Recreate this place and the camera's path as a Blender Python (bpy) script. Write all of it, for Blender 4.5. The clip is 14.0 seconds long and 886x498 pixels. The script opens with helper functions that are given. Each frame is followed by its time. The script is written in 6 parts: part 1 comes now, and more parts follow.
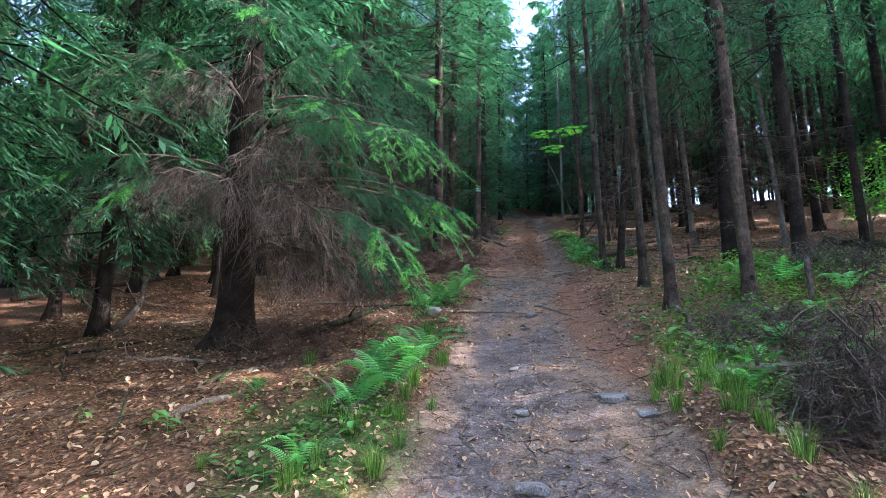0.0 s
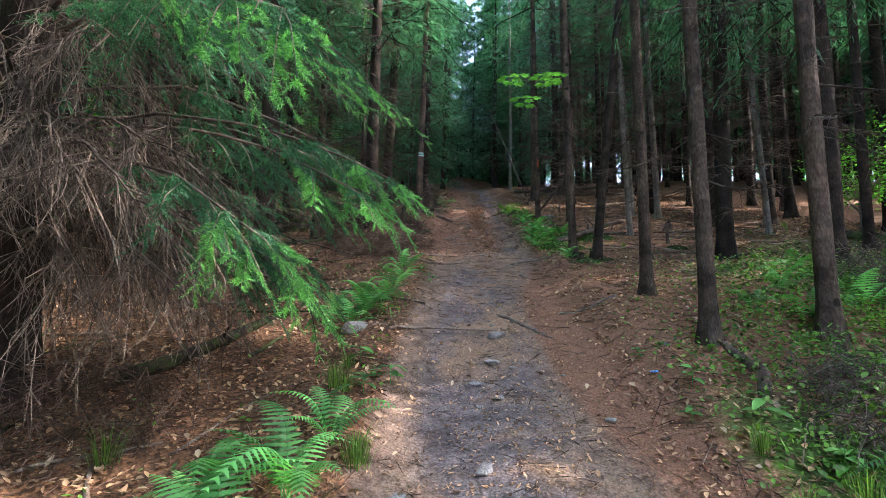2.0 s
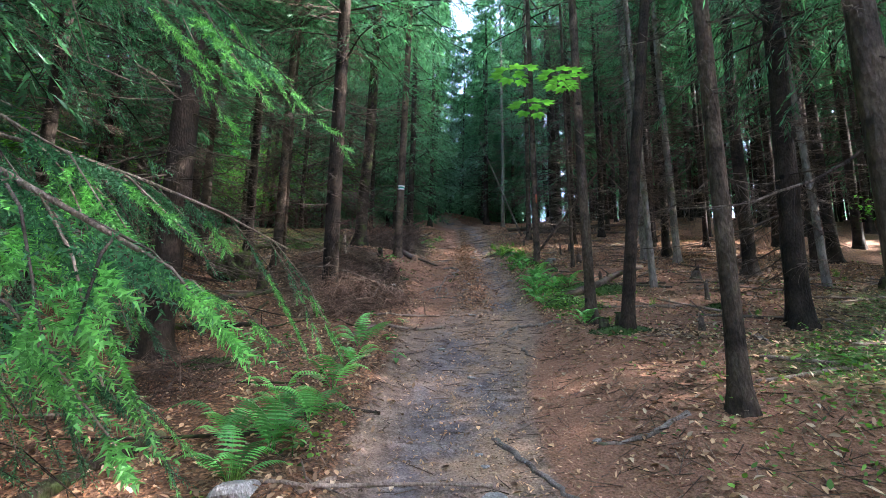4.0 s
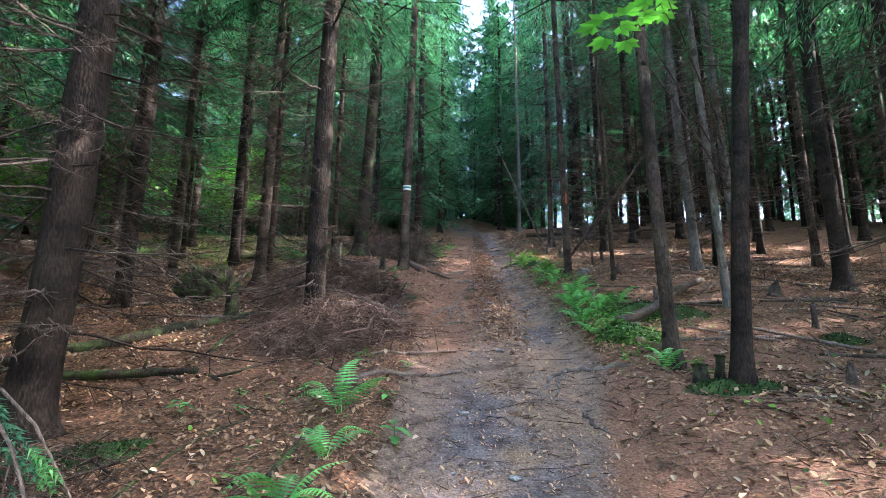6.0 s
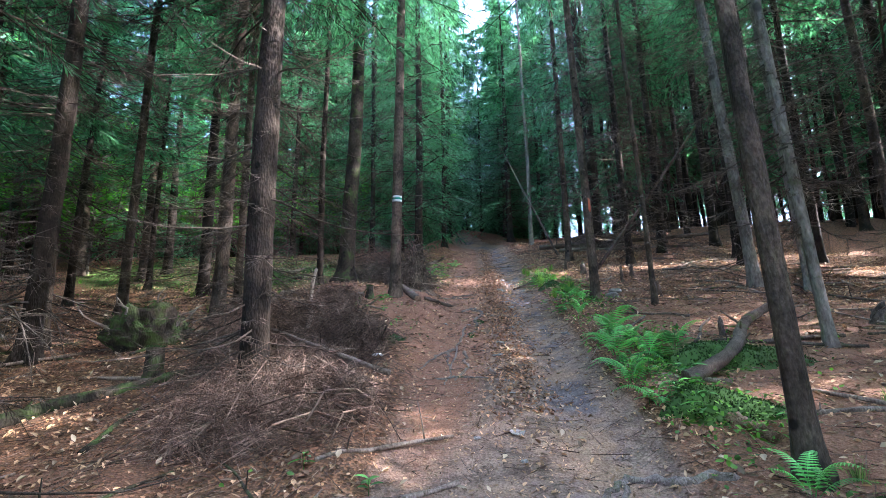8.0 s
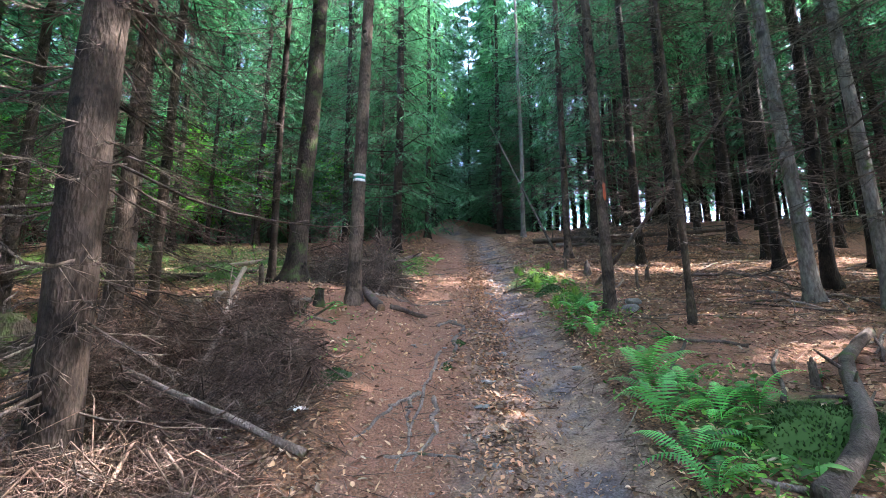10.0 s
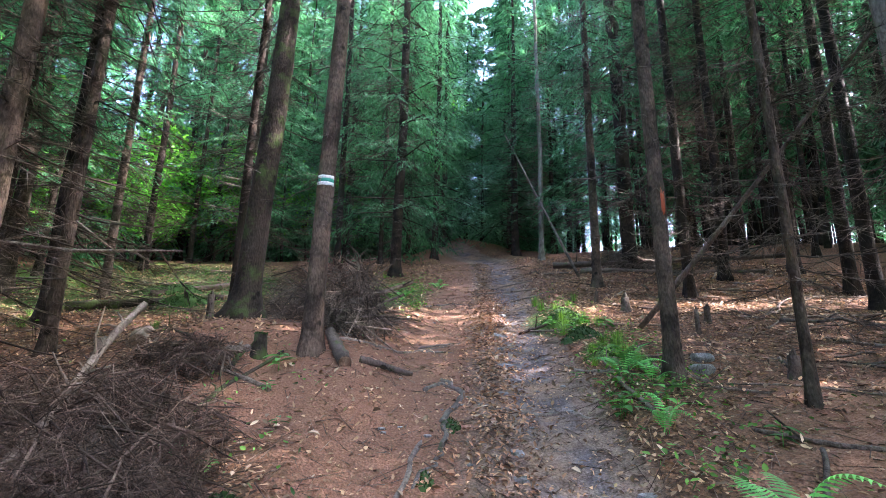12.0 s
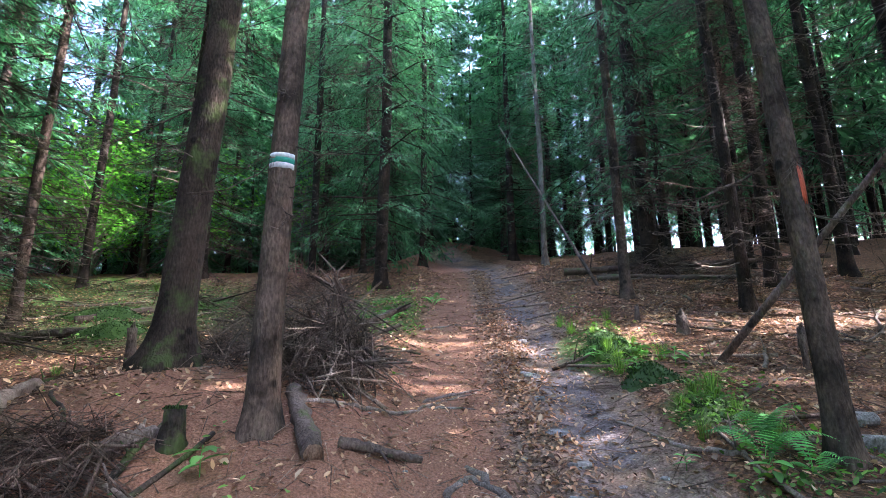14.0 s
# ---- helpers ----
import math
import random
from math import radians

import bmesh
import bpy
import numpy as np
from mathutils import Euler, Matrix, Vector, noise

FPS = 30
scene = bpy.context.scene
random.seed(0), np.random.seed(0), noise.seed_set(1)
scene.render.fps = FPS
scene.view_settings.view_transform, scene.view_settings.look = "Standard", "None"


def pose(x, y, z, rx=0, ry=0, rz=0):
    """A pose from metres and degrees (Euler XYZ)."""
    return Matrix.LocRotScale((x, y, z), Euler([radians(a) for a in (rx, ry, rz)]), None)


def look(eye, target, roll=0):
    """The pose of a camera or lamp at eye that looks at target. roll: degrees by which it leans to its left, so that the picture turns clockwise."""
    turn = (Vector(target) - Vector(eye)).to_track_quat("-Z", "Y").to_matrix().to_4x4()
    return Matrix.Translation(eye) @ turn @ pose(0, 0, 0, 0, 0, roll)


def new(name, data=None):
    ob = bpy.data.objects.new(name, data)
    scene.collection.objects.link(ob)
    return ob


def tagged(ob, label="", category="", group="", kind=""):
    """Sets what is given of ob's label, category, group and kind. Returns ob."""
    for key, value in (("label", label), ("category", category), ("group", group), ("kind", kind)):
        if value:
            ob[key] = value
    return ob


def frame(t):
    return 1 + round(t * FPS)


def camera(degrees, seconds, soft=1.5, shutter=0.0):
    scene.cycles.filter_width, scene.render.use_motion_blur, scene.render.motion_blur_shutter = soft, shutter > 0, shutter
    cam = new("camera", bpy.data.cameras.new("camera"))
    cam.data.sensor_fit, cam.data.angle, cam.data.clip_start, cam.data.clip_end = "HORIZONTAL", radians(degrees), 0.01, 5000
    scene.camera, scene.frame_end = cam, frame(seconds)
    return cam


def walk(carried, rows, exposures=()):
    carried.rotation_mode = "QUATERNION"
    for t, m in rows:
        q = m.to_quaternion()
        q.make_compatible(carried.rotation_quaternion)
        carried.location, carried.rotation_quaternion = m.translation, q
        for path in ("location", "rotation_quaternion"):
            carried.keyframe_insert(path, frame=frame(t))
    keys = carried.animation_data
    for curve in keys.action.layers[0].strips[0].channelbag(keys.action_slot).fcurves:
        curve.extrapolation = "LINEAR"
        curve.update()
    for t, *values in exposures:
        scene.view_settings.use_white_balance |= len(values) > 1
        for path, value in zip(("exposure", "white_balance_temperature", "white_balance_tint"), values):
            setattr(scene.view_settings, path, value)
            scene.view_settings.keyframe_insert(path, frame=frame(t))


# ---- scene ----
cam = camera(81.1, 14.0, 0.7)
METRES, EYE, TILT, LEAN, TURN = 14.0, 1.5, 0.0, 0.0, 0.0
ROWS = [
    (0.0, 0.0, 0.0, 0.0, -0.02, 10.63, -0.11),
    (0.5, 0.0024, 0.0429, 0.0096, -1.11, 9.67, -0.18),
    (1.0, -0.001, 0.0821, 0.0181, -3.06, 8.18, -0.57),
    (1.5, -0.0024, 0.1193, 0.0304, -5.23, 7.05, -0.87),
    (2.0, 0.0058, 0.1579, 0.0445, -7.08, 7.02, -0.84),
    (2.5, 0.0116, 0.1967, 0.051, -8.85, 7.71, -0.97),
    (3.0, 0.0242, 0.2353, 0.0622, -9.39, 8.95, -0.86),
    (3.5, 0.033, 0.2698, 0.0761, -8.66, 10.24, -0.79),
    (6.0, 0.0485, 0.4325, 0.1176, -6.97, 11.56, -0.54),
    (6.5, 0.0551, 0.4636, 0.1291, -5.94, 11.31, -0.07),
    (7.0, 0.0571, 0.4958, 0.1378, -5.49, 11.27, 0.15),
    (7.5, 0.0682, 0.5263, 0.1472, -5.52, 12.51, 0.81),
    (8.0, 0.0773, 0.5563, 0.1561, -5.47, 12.85, 1.14),
    (10.5, 0.1142, 0.7216, 0.1998, -7.25, 11.43, 0.02),
    (11.0, 0.123, 0.7531, 0.2063, -7.1, 11.62, -0.22),
    (11.5, 0.1283, 0.7888, 0.218, -6.6, 12.48, -0.86),
    (12.0, 0.1366, 0.8204, 0.2283, -5.63, 13.68, -1.05),
    (12.5, 0.1384, 0.8505, 0.2356, -4.94, 13.58, -0.46),
    (13.0, 0.1337, 0.8814, 0.2448, -5.1, 13.34, 0.21),
    (13.5, 0.1347, 0.9134, 0.2553, -5.92, 13.74, 0.76),
    (14.0, 0.1296, 0.945, 0.2629, -7.43, 14.06, 0.58),
]
walk(cam, [(t, pose(0, 0, EYE, TILT, LEAN, TURN) @ pose(METRES * x, METRES * y, METRES * z, 90 + pitch, roll, yaw)) for t, x, y, z, yaw, pitch, roll in ROWS], [(0, 3.85, 5650, 20), (2, 3.82, 6250, 20), (3.5, 4.05, 6200, 20.5), (6, 4.43, 5900, 19.5), (8, 4.6, 5700, 19.5), (11, 4.8, 6050, 24), (14, 4.6, 5900, 27)])


# ---- world and sun ----
world = bpy.data.worlds.new("sky")
scene.world = world
world.use_nodes = True
SUN_ELEVATION, SUN_AZIMUTH = radians(40), radians(98)   # azimuth from +y towards +x
sky = world.node_tree.nodes.new("ShaderNodeTexSky")
sky.sky_type, sky.sun_disc = "NISHITA", False
sky.sun_elevation, sky.sun_rotation = SUN_ELEVATION, SUN_AZIMUTH
sky.air_density, sky.dust_density, sky.ozone_density = 0.7, 3.0, 0.6
world.node_tree.links.new(sky.outputs["Color"], world.node_tree.nodes["Background"].inputs["Color"])
world.node_tree.nodes["Background"].inputs["Strength"].default_value = 0.15
lamp = bpy.data.lights.new("sun", "SUN")
lamp.energy, lamp.angle, lamp.color = 3.0, radians(0.53), (1.0, 0.95, 0.86)
sun = new("sun", lamp)
sun_way = Vector((math.sin(SUN_AZIMUTH) * math.cos(SUN_ELEVATION), math.cos(SUN_AZIMUTH) * math.cos(SUN_ELEVATION), math.sin(SUN_ELEVATION)))
sun.matrix_world = look(sun_way * 60, (0, 0, 0))


# ---- mesh and material helpers ----
def make_mesh(name, verts, faces, materials=(), smooth=False):
    """A mesh from an array of vertices and one or more arrays of triangles or quads."""
    verts = np.asarray(verts, np.float32).reshape(-1, 3)
    if isinstance(faces, np.ndarray):
        faces = [faces]
    faces = [f for f in faces if len(f)]
    loops = np.concatenate([f.reshape(-1) for f in faces]).astype(np.int32)
    sizes = np.concatenate([np.full(len(f), f.shape[1]) for f in faces])
    me = bpy.data.meshes.new(name)
    me.vertices.add(len(verts))
    me.vertices.foreach_set("co", verts.reshape(-1))
    me.loops.add(len(loops))
    me.loops.foreach_set("vertex_index", loops)
    me.polygons.add(len(sizes))
    me.polygons.foreach_set("loop_start", np.concatenate([[0], np.cumsum(sizes)[:-1]]).astype(np.int32))
    if smooth:
        me.polygons.foreach_set("use_smooth", np.ones(len(sizes), bool))
    me.update(calc_edges=True)
    for m in materials:
        me.materials.append(m)
    return me


class Shape:
    """Gathers vertices and faces for one mesh."""

    def __init__(self):
        self.v, self.q, self.t, self.n = [], [], [], 0

    def add(self, verts, quads=None, tris=None):
        verts = np.asarray(verts, float).reshape(-1, 3)
        if quads is not None and len(quads):
            self.q.append(np.asarray(quads) + self.n)
        if tris is not None and len(tris):
            self.t.append(np.asarray(tris) + self.n)
        self.v.append(verts)
        self.n += len(verts)
        return self

    def mesh(self, name, material, smooth=False):
        faces = []
        if self.q:
            faces.append(np.concatenate(self.q))
        if self.t:
            faces.append(np.concatenate(self.t))
        return make_mesh(name, np.concatenate(self.v), faces, [material], smooth)


def unit(a):
    a = np.asarray(a, float)
    return a / np.maximum(np.linalg.norm(a, axis=-1, keepdims=True), 1e-9)


def frames_along(points):
    d = unit(np.gradient(points, axis=0))
    ref = np.array([0, 0, 1.0]) if abs(d[:, 2]).mean() < 0.75 else np.array([1.0, 0, 0])
    a = unit(np.cross(d, ref))
    return d, a, np.cross(d, a)


def tube(points, radii, sides=8, lumps=0.0, rng=None, cap=True):
    """A round bar along points, with radii, as vertices, quads and triangles."""
    points, radii = np.asarray(points, float), np.asarray(radii, float)
    n = len(points)
    _, a, b = frames_along(points)
    ang = np.linspace(0, 2 * np.pi, sides, endpoint=False)
    r = np.repeat(radii[:, None], sides, 1)
    if lumps and rng is not None:
        r = r * (1 + lumps * rng.normal(size=r.shape))
    v = points[:, None] + r[..., None] * (np.cos(ang)[None, :, None] * a[:, None] + np.sin(ang)[None, :, None] * b[:, None])
    i, j = np.meshgrid(np.arange(n - 1), np.arange(sides), indexing="ij")
    k = (j + 1) % sides
    quads = np.stack([i * sides + j, i * sides + k, (i + 1) * sides + k, (i + 1) * sides + j], -1).reshape(-1, 4)
    v = v.reshape(-1, 3)
    tris = np.zeros((0, 3), int)
    if cap:
        v = np.concatenate([v, points[:1], points[-1:]])
        j = np.arange(sides)
        k = (j + 1) % sides
        tris = np.concatenate([np.stack([np.full(sides, n * sides), k, j], -1), np.stack([np.full(sides, n * sides + 1), (n - 1) * sides + j, (n - 1) * sides + k], -1)])
    return v, quads, tris


def twigs(p0, p1, r0, r1, bend=None):
    """Many thin three-sided twigs, bent once in the middle, in one go."""
    p0, p1 = np.asarray(p0, float), np.asarray(p1, float)
    n = len(p0)
    if not n:
        return np.zeros((0, 3)), np.zeros((0, 4), int)
    mid = (p0 + p1) / 2 + (0 if bend is None else bend)
    d = unit(p1 - p0)
    ref = np.where(np.abs(d[:, 2:3]) > 0.8, np.array([[1.0, 0, 0]]), np.array([[0, 0, 1.0]]))
    a = unit(np.cross(d, ref))
    b = np.cross(d, a)
    r0, r1 = np.broadcast_to(r0, n), np.broadcast_to(r1, n)
    rings = []
    for p, r in ((p0, r0), (mid, (r0 + r1) / 2), (p1, r1)):
        for k in range(3):
            rings.append(p + r[:, None] * (math.cos(k * 2.094) * a + math.sin(k * 2.094) * b))
    v = np.stack(rings, 1).reshape(-1, 3)
    base = np.arange(n)[:, None, None] * 9
    q = np.array([[s * 3 + k, s * 3 + (k + 1) % 3, s * 3 + 3 + (k + 1) % 3, s * 3 + 3 + k] for s in range(2) for k in range(3)])
    return v, (base + q[None]).reshape(-1, 4)


def blades(p, d, length, width, normal, fold=0.25):
    """Many pointed leaves: each four corners, base, side, tip, side."""
    p, d = np.asarray(p, float), unit(d)
    n = len(p)
    s = unit(np.cross(d, normal))
    up = np.cross(s, d)
    length, width = np.broadcast_to(length, n)[:, None], np.broadcast_to(width, n)[:, None]
    mid = p + d * length * 0.5 + up * width * fold
    v = np.stack([p, mid + s * width * 0.5, p + d * length, mid - s * width * 0.5], 1).reshape(-1, 3)
    return v, np.arange(n * 4).reshape(-1, 4)


def part(name, me, parent, label="", m=None):
    ob = new(name, me)
    ob.parent = parent
    if m is not None:
        ob.matrix_basis = m
    return tagged(ob, label)


def thing(name, x, y, label, category, group="", z=None, turn=0.0, lean=(0.0, 0.0), kind=""):
    ob = new(name)
    ob.empty_display_size = 0.2
    ob.matrix_basis = pose(x, y, float(ground_height(x, y)) if z is None else z, lean[0], lean[1]) @ pose(0, 0, 0, 0, 0, turn)
    return tagged(ob, label, category, group, kind)


def material(name):
    m = bpy.data.materials.new(name)
    m.use_nodes = True
    nt = m.node_tree
    return m, nt, nt.nodes["Principled BSDF"]


def node(nt, kind, **values):
    n = nt.nodes.new(kind)
    for k, v in values.items():
        n.inputs[k.replace("_", " ")].default_value = v
    return n


def ramp(nt, source, stops):
    r = nt.nodes.new("ShaderNodeValToRGB")
    el = r.color_ramp.elements
    while len(el) < len(stops):
        el.new(0.5)
    for e, (p, c) in zip(el, stops):
        e.position, e.color = p, (*c, 1)
    nt.links.new(source, r.inputs["Fac"])
    return r.outputs["Color"]


def mixed(nt, fac, a, b, mode="MIX"):
    n = nt.nodes.new("ShaderNodeMix")
    n.data_type, n.blend_type = "RGBA", mode
    for idx, val in ((0, fac), (6, a), (7, b)):
        if isinstance(val, bpy.types.NodeSocket):
            nt.links.new(val, n.inputs[idx])
        elif idx == 0:
            n.inputs[0].default_value = val
        else:
            n.inputs[idx].default_value = (*val, 1)
    return n.outputs[2]


def noise_tex(nt, scale, detail=4.0, rough=0.6, coords=None, stretch=None):
    n = node(nt, "ShaderNodeTexNoise", Scale=scale, Detail=detail, Roughness=rough)
    if coords is not None:
        if stretch is not None:
            mp = nt.nodes.new("ShaderNodeMapping")
            mp.inputs["Scale"].default_value = stretch
            nt.links.new(coords, mp.inputs["Vector"])
            coords = mp.outputs["Vector"]
        nt.links.new(coords, n.inputs["Vector"])
    return n.outputs["Fac"]


def bump(nt, bsdf, height, distance, strength=0.7, first=None):
    b = node(nt, "ShaderNodeBump", Strength=strength, Distance=distance)
    nt.links.new(height, b.inputs["Height"])
    if first is not None:
        nt.links.new(first, b.inputs["Normal"])
    if bsdf is not None:
        nt.links.new(b.outputs["Normal"], bsdf.inputs["Normal"])
    return b.outputs["Normal"]


def bark_material(name, dark, light, moss=0.0, scale=1.0, vary=False):
    m, nt, bs = material(name)
    co = nt.nodes.new("ShaderNodeTexCoord").outputs["Object"]
    wide = noise_tex(nt, 3.0 * scale, 5, 0.65, co)
    flakes = node(nt, "ShaderNodeTexVoronoi", Scale=52.0 * scale)
    mp = nt.nodes.new("ShaderNodeMapping")
    mp.inputs["Scale"].default_value = (1, 1, 0.45)
    nt.links.new(co, mp.inputs["Vector"])
    nt.links.new(mp.outputs["Vector"], flakes.inputs["Vector"])
    fine = noise_tex(nt, 60 * scale, 4, 0.7, co, (1, 1, 0.35))
    c1 = ramp(nt, wide, [(0.38, dark), (0.62, light)])
    c2 = mixed(nt, ramp(nt, fine, [(0.35, (0, 0, 0)), (0.7, (1, 1, 1))]), mixed(nt, 1.0, c1, (0.4, 0.38, 0.36), "MULTIPLY"), c1)
    knots = node(nt, "ShaderNodeTexVoronoi", Scale=4.2 * scale)
    nt.links.new(co, knots.inputs["Vector"])
    c2 = mixed(nt, ramp(nt, knots.outputs["Distance"], [(0.10, (1, 1, 1)), (0.17, (0, 0, 0))]), c2, tuple(c * 0.35 for c in dark))
    if moss:
        spot = ramp(nt, noise_tex(nt, 5.0, 4, 0.6, co), [(0.62 - 0.3 * moss, (0, 0, 0)), (0.75 - 0.25 * moss, (1, 1, 1))])
        c2 = mixed(nt, spot, c2, (0.07, 0.10, 0.03))
    rnd = nt.nodes.new("ShaderNodeObjectInfo").outputs["Random"]
    c3 = mixed(nt, 1.0, c2, ramp(nt, rnd, [(0, (0.75, 0.75, 0.75)), (1, (1.2, 1.14, 1.1))]), "MULTIPLY")
    if vary:
        each = nt.nodes.new("ShaderNodeNewGeometry").outputs["Random Per Island"]
        c3 = mixed(nt, 1.0, c3, ramp(nt, each, [(0, (0.4, 0.38, 0.36)), (0.6, (1, 0.95, 0.9)), (1, (1.7, 1.6, 1.5))]), "MULTIPLY")
    nt.links.new(c3, bs.inputs["Base Color"])
    bs.inputs["Roughness"].default_value = 0.9
    bs.inputs["Specular IOR Level"].default_value = 0.2
    n1 = bump(nt, None, flakes.outputs["Distance"], 0.012, 0.6)
    bump(nt, bs, fine, 0.008, 0.8, n1)
    return m


def leaf_material(name, dark, light, through_light, island=True, rough=0.55, glow=0.45):
    """Foliage: a diffuse leaf that also lets light through."""
    m, nt, bs = material(name)
    src = nt.nodes.new("ShaderNodeNewGeometry").outputs["Random Per Island"] if island else nt.nodes.new("ShaderNodeObjectInfo").outputs["Random"]
    co = nt.nodes.new("ShaderNodeTexCoord").outputs["Object"]
    col = ramp(nt, src, [(0.0, tuple(c * 0.7 for c in dark)), (0.6, light), (1.0, tuple(min(1, c * 1.7) for c in light))])
    col = mixed(nt, 1.0, col, ramp(nt, noise_tex(nt, 1.3, 3, 0.6, co), [(0.3, (0.65, 0.7, 0.7)), (0.7, (1.2, 1.15, 1.0))]), "MULTIPLY")
    nt.links.new(col, bs.inputs["Base Color"])
    bs.inputs["Roughness"].default_value = rough
    bs.inputs["Specular IOR Level"].default_value = 0.3
    tr = nt.nodes.new("ShaderNodeBsdfTranslucent")
    nt.links.new(mixed(nt, 1.0, col, through_light, "MULTIPLY"), tr.inputs["Color"])
    mx = nt.nodes.new("ShaderNodeMixShader")
    mx.inputs[0].default_value = glow
    nt.links.new(bs.outputs[0], mx.inputs[1])
    nt.links.new(tr.outputs[0], mx.inputs[2])
    nt.links.new(mx.outputs[0], nt.nodes["Material Output"].inputs["Surface"])
    return m


BARK = bark_material("spruce_bark", (0.040, 0.031, 0.023), (0.165, 0.125, 0.092))
BARK_MOSSY = bark_material("mossy_spruce_bark", (0.035, 0.026, 0.02), (0.105, 0.078, 0.056), 0.35)
# darker than the plain bark, lowered to stand in for missing forest shade
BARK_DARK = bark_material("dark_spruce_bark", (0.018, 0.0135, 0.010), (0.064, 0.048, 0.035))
BARK_PALE = bark_material("pale_grey_bark", (0.17, 0.155, 0.13), (0.36, 0.33, 0.29), 0.1, 0.5)
DEAD = bark_material("dead_twig", (0.11, 0.094, 0.078), (0.30, 0.262, 0.222), 0.0, 2.0, True)
SNAG = bark_material("standing_dead_twig", (0.075, 0.061, 0.05), (0.24, 0.205, 0.172), 0.0, 2.0, True)
NEEDLES_NEAR = leaf_material("near_spruce_needles", (0.033, 0.10, 0.06), (0.07, 0.19, 0.105), (1.05, 1.5, 0.9), True, 0.5, 0.35)
NEEDLES = leaf_material("spruce_needles", (0.032, 0.085, 0.052), (0.083, 0.195, 0.112), (1.0, 1.5, 1.0), True, 0.45, 0.42)
NEEDLES_NEW = leaf_material("fresh_spruce_needles", (0.10, 0.30, 0.10), (0.17, 0.43, 0.16), (1.2, 1.5, 0.6), True, 0.5, 0.4)
BEECH = leaf_material("beech_leaves", (0.07, 0.18, 0.03), (0.14, 0.33, 0.065), (1.1, 1.5, 0.7), True, 0.45, 0.55)
FERN = leaf_material("fern_green", (0.08, 0.25, 0.08), (0.15, 0.42, 0.14), (1.3, 1.6, 0.6), False, 0.5, 0.4)

def slope_height(x, y):
    """The hillside: a steepening slope that flattens past a crest, with a bank and a mound."""
    x, y = np.asarray(x, float), np.asarray(y, float)
    ym = np.clip(y, 0, 27)
    z = 0.093 + 0.2534 * ym + 0.0017 * ym * ym
    z = z + np.where(y > 27, 2.2 * np.arctan((y - 27) / 9), 0) + np.where(y < 0, 3 * np.tanh(y / 12), 0)
    u = 12 * np.tanh((x - 0.5 - 0.13 * np.clip(y, -5, 40)) / 12)
    z = z + 0.0632 * u + 0.0031 * u * u + 0.00078 * u * ym
    z = z + 0.42 * np.exp(-((x - 4.6) / 2.0) ** 2 - ((y - 6.6) / 2.3) ** 2)
    z = z + 0.42 * np.exp(-((x - 0.2) / 1.3) ** 2 - ((y - 17.2) / 1.5) ** 2)
    z = z + 0.9 * np.exp(-((x - 4.6) / 2.2) ** 2 - ((y - 32.0) / 2.0) ** 2)
    return z


def path_centre(y):
    y = np.asarray(y, float)
    far = np.clip(y - 25, 0, 14)
    return 0.05 + 0.166 * np.clip(y, -20, 40) - 0.045 * far * far


def ground_height(x, y):
    x, y = np.asarray(x, float), np.asarray(y, float)
    d = x - path_centre(y)
    half = 0.9 + 0.004 * np.clip(y, 0, 30)
    inside = 1 / (1 + np.exp(np.clip((np.abs(d) - half) / 0.09, -60, 60)))
    z = slope_height(x, y) - 0.10 * inside
    z = z + 0.05 * np.exp(-((np.abs(d) - half - 0.28) / 0.2) ** 2)
    up = 1 / (1 + np.exp((11 - y) / 0.8))
    z = z - 0.07 * up * np.exp(-((d - 0.5) / 0.2) ** 2) - 0.03 * np.exp(-((d + 0.35) / 0.25) ** 2) * (1 - up)
    return z


# ---- ground ----
def grid_lines(lo, hi, a, b, fine, far):
    """Coordinates from lo to hi: even steps between a and b, widening outside."""
    mid = np.arange(a, b + fine / 2, fine)
    out, step, v = [], fine, b
    while v < hi:
        step = min(step * 1.13, far)
        v += step
        out.append(v)
    left, step, v = [], fine, a
    while v > lo:
        step = min(step * 1.13, far)
        v -= step
        left.append(v)
    return np.concatenate([left[::-1], mid, out])


def spot(x, y, cx, cy, rx, ry):
    return np.exp(-((x - cx) / rx) ** 2 - ((y - cy) / ry) ** 2)


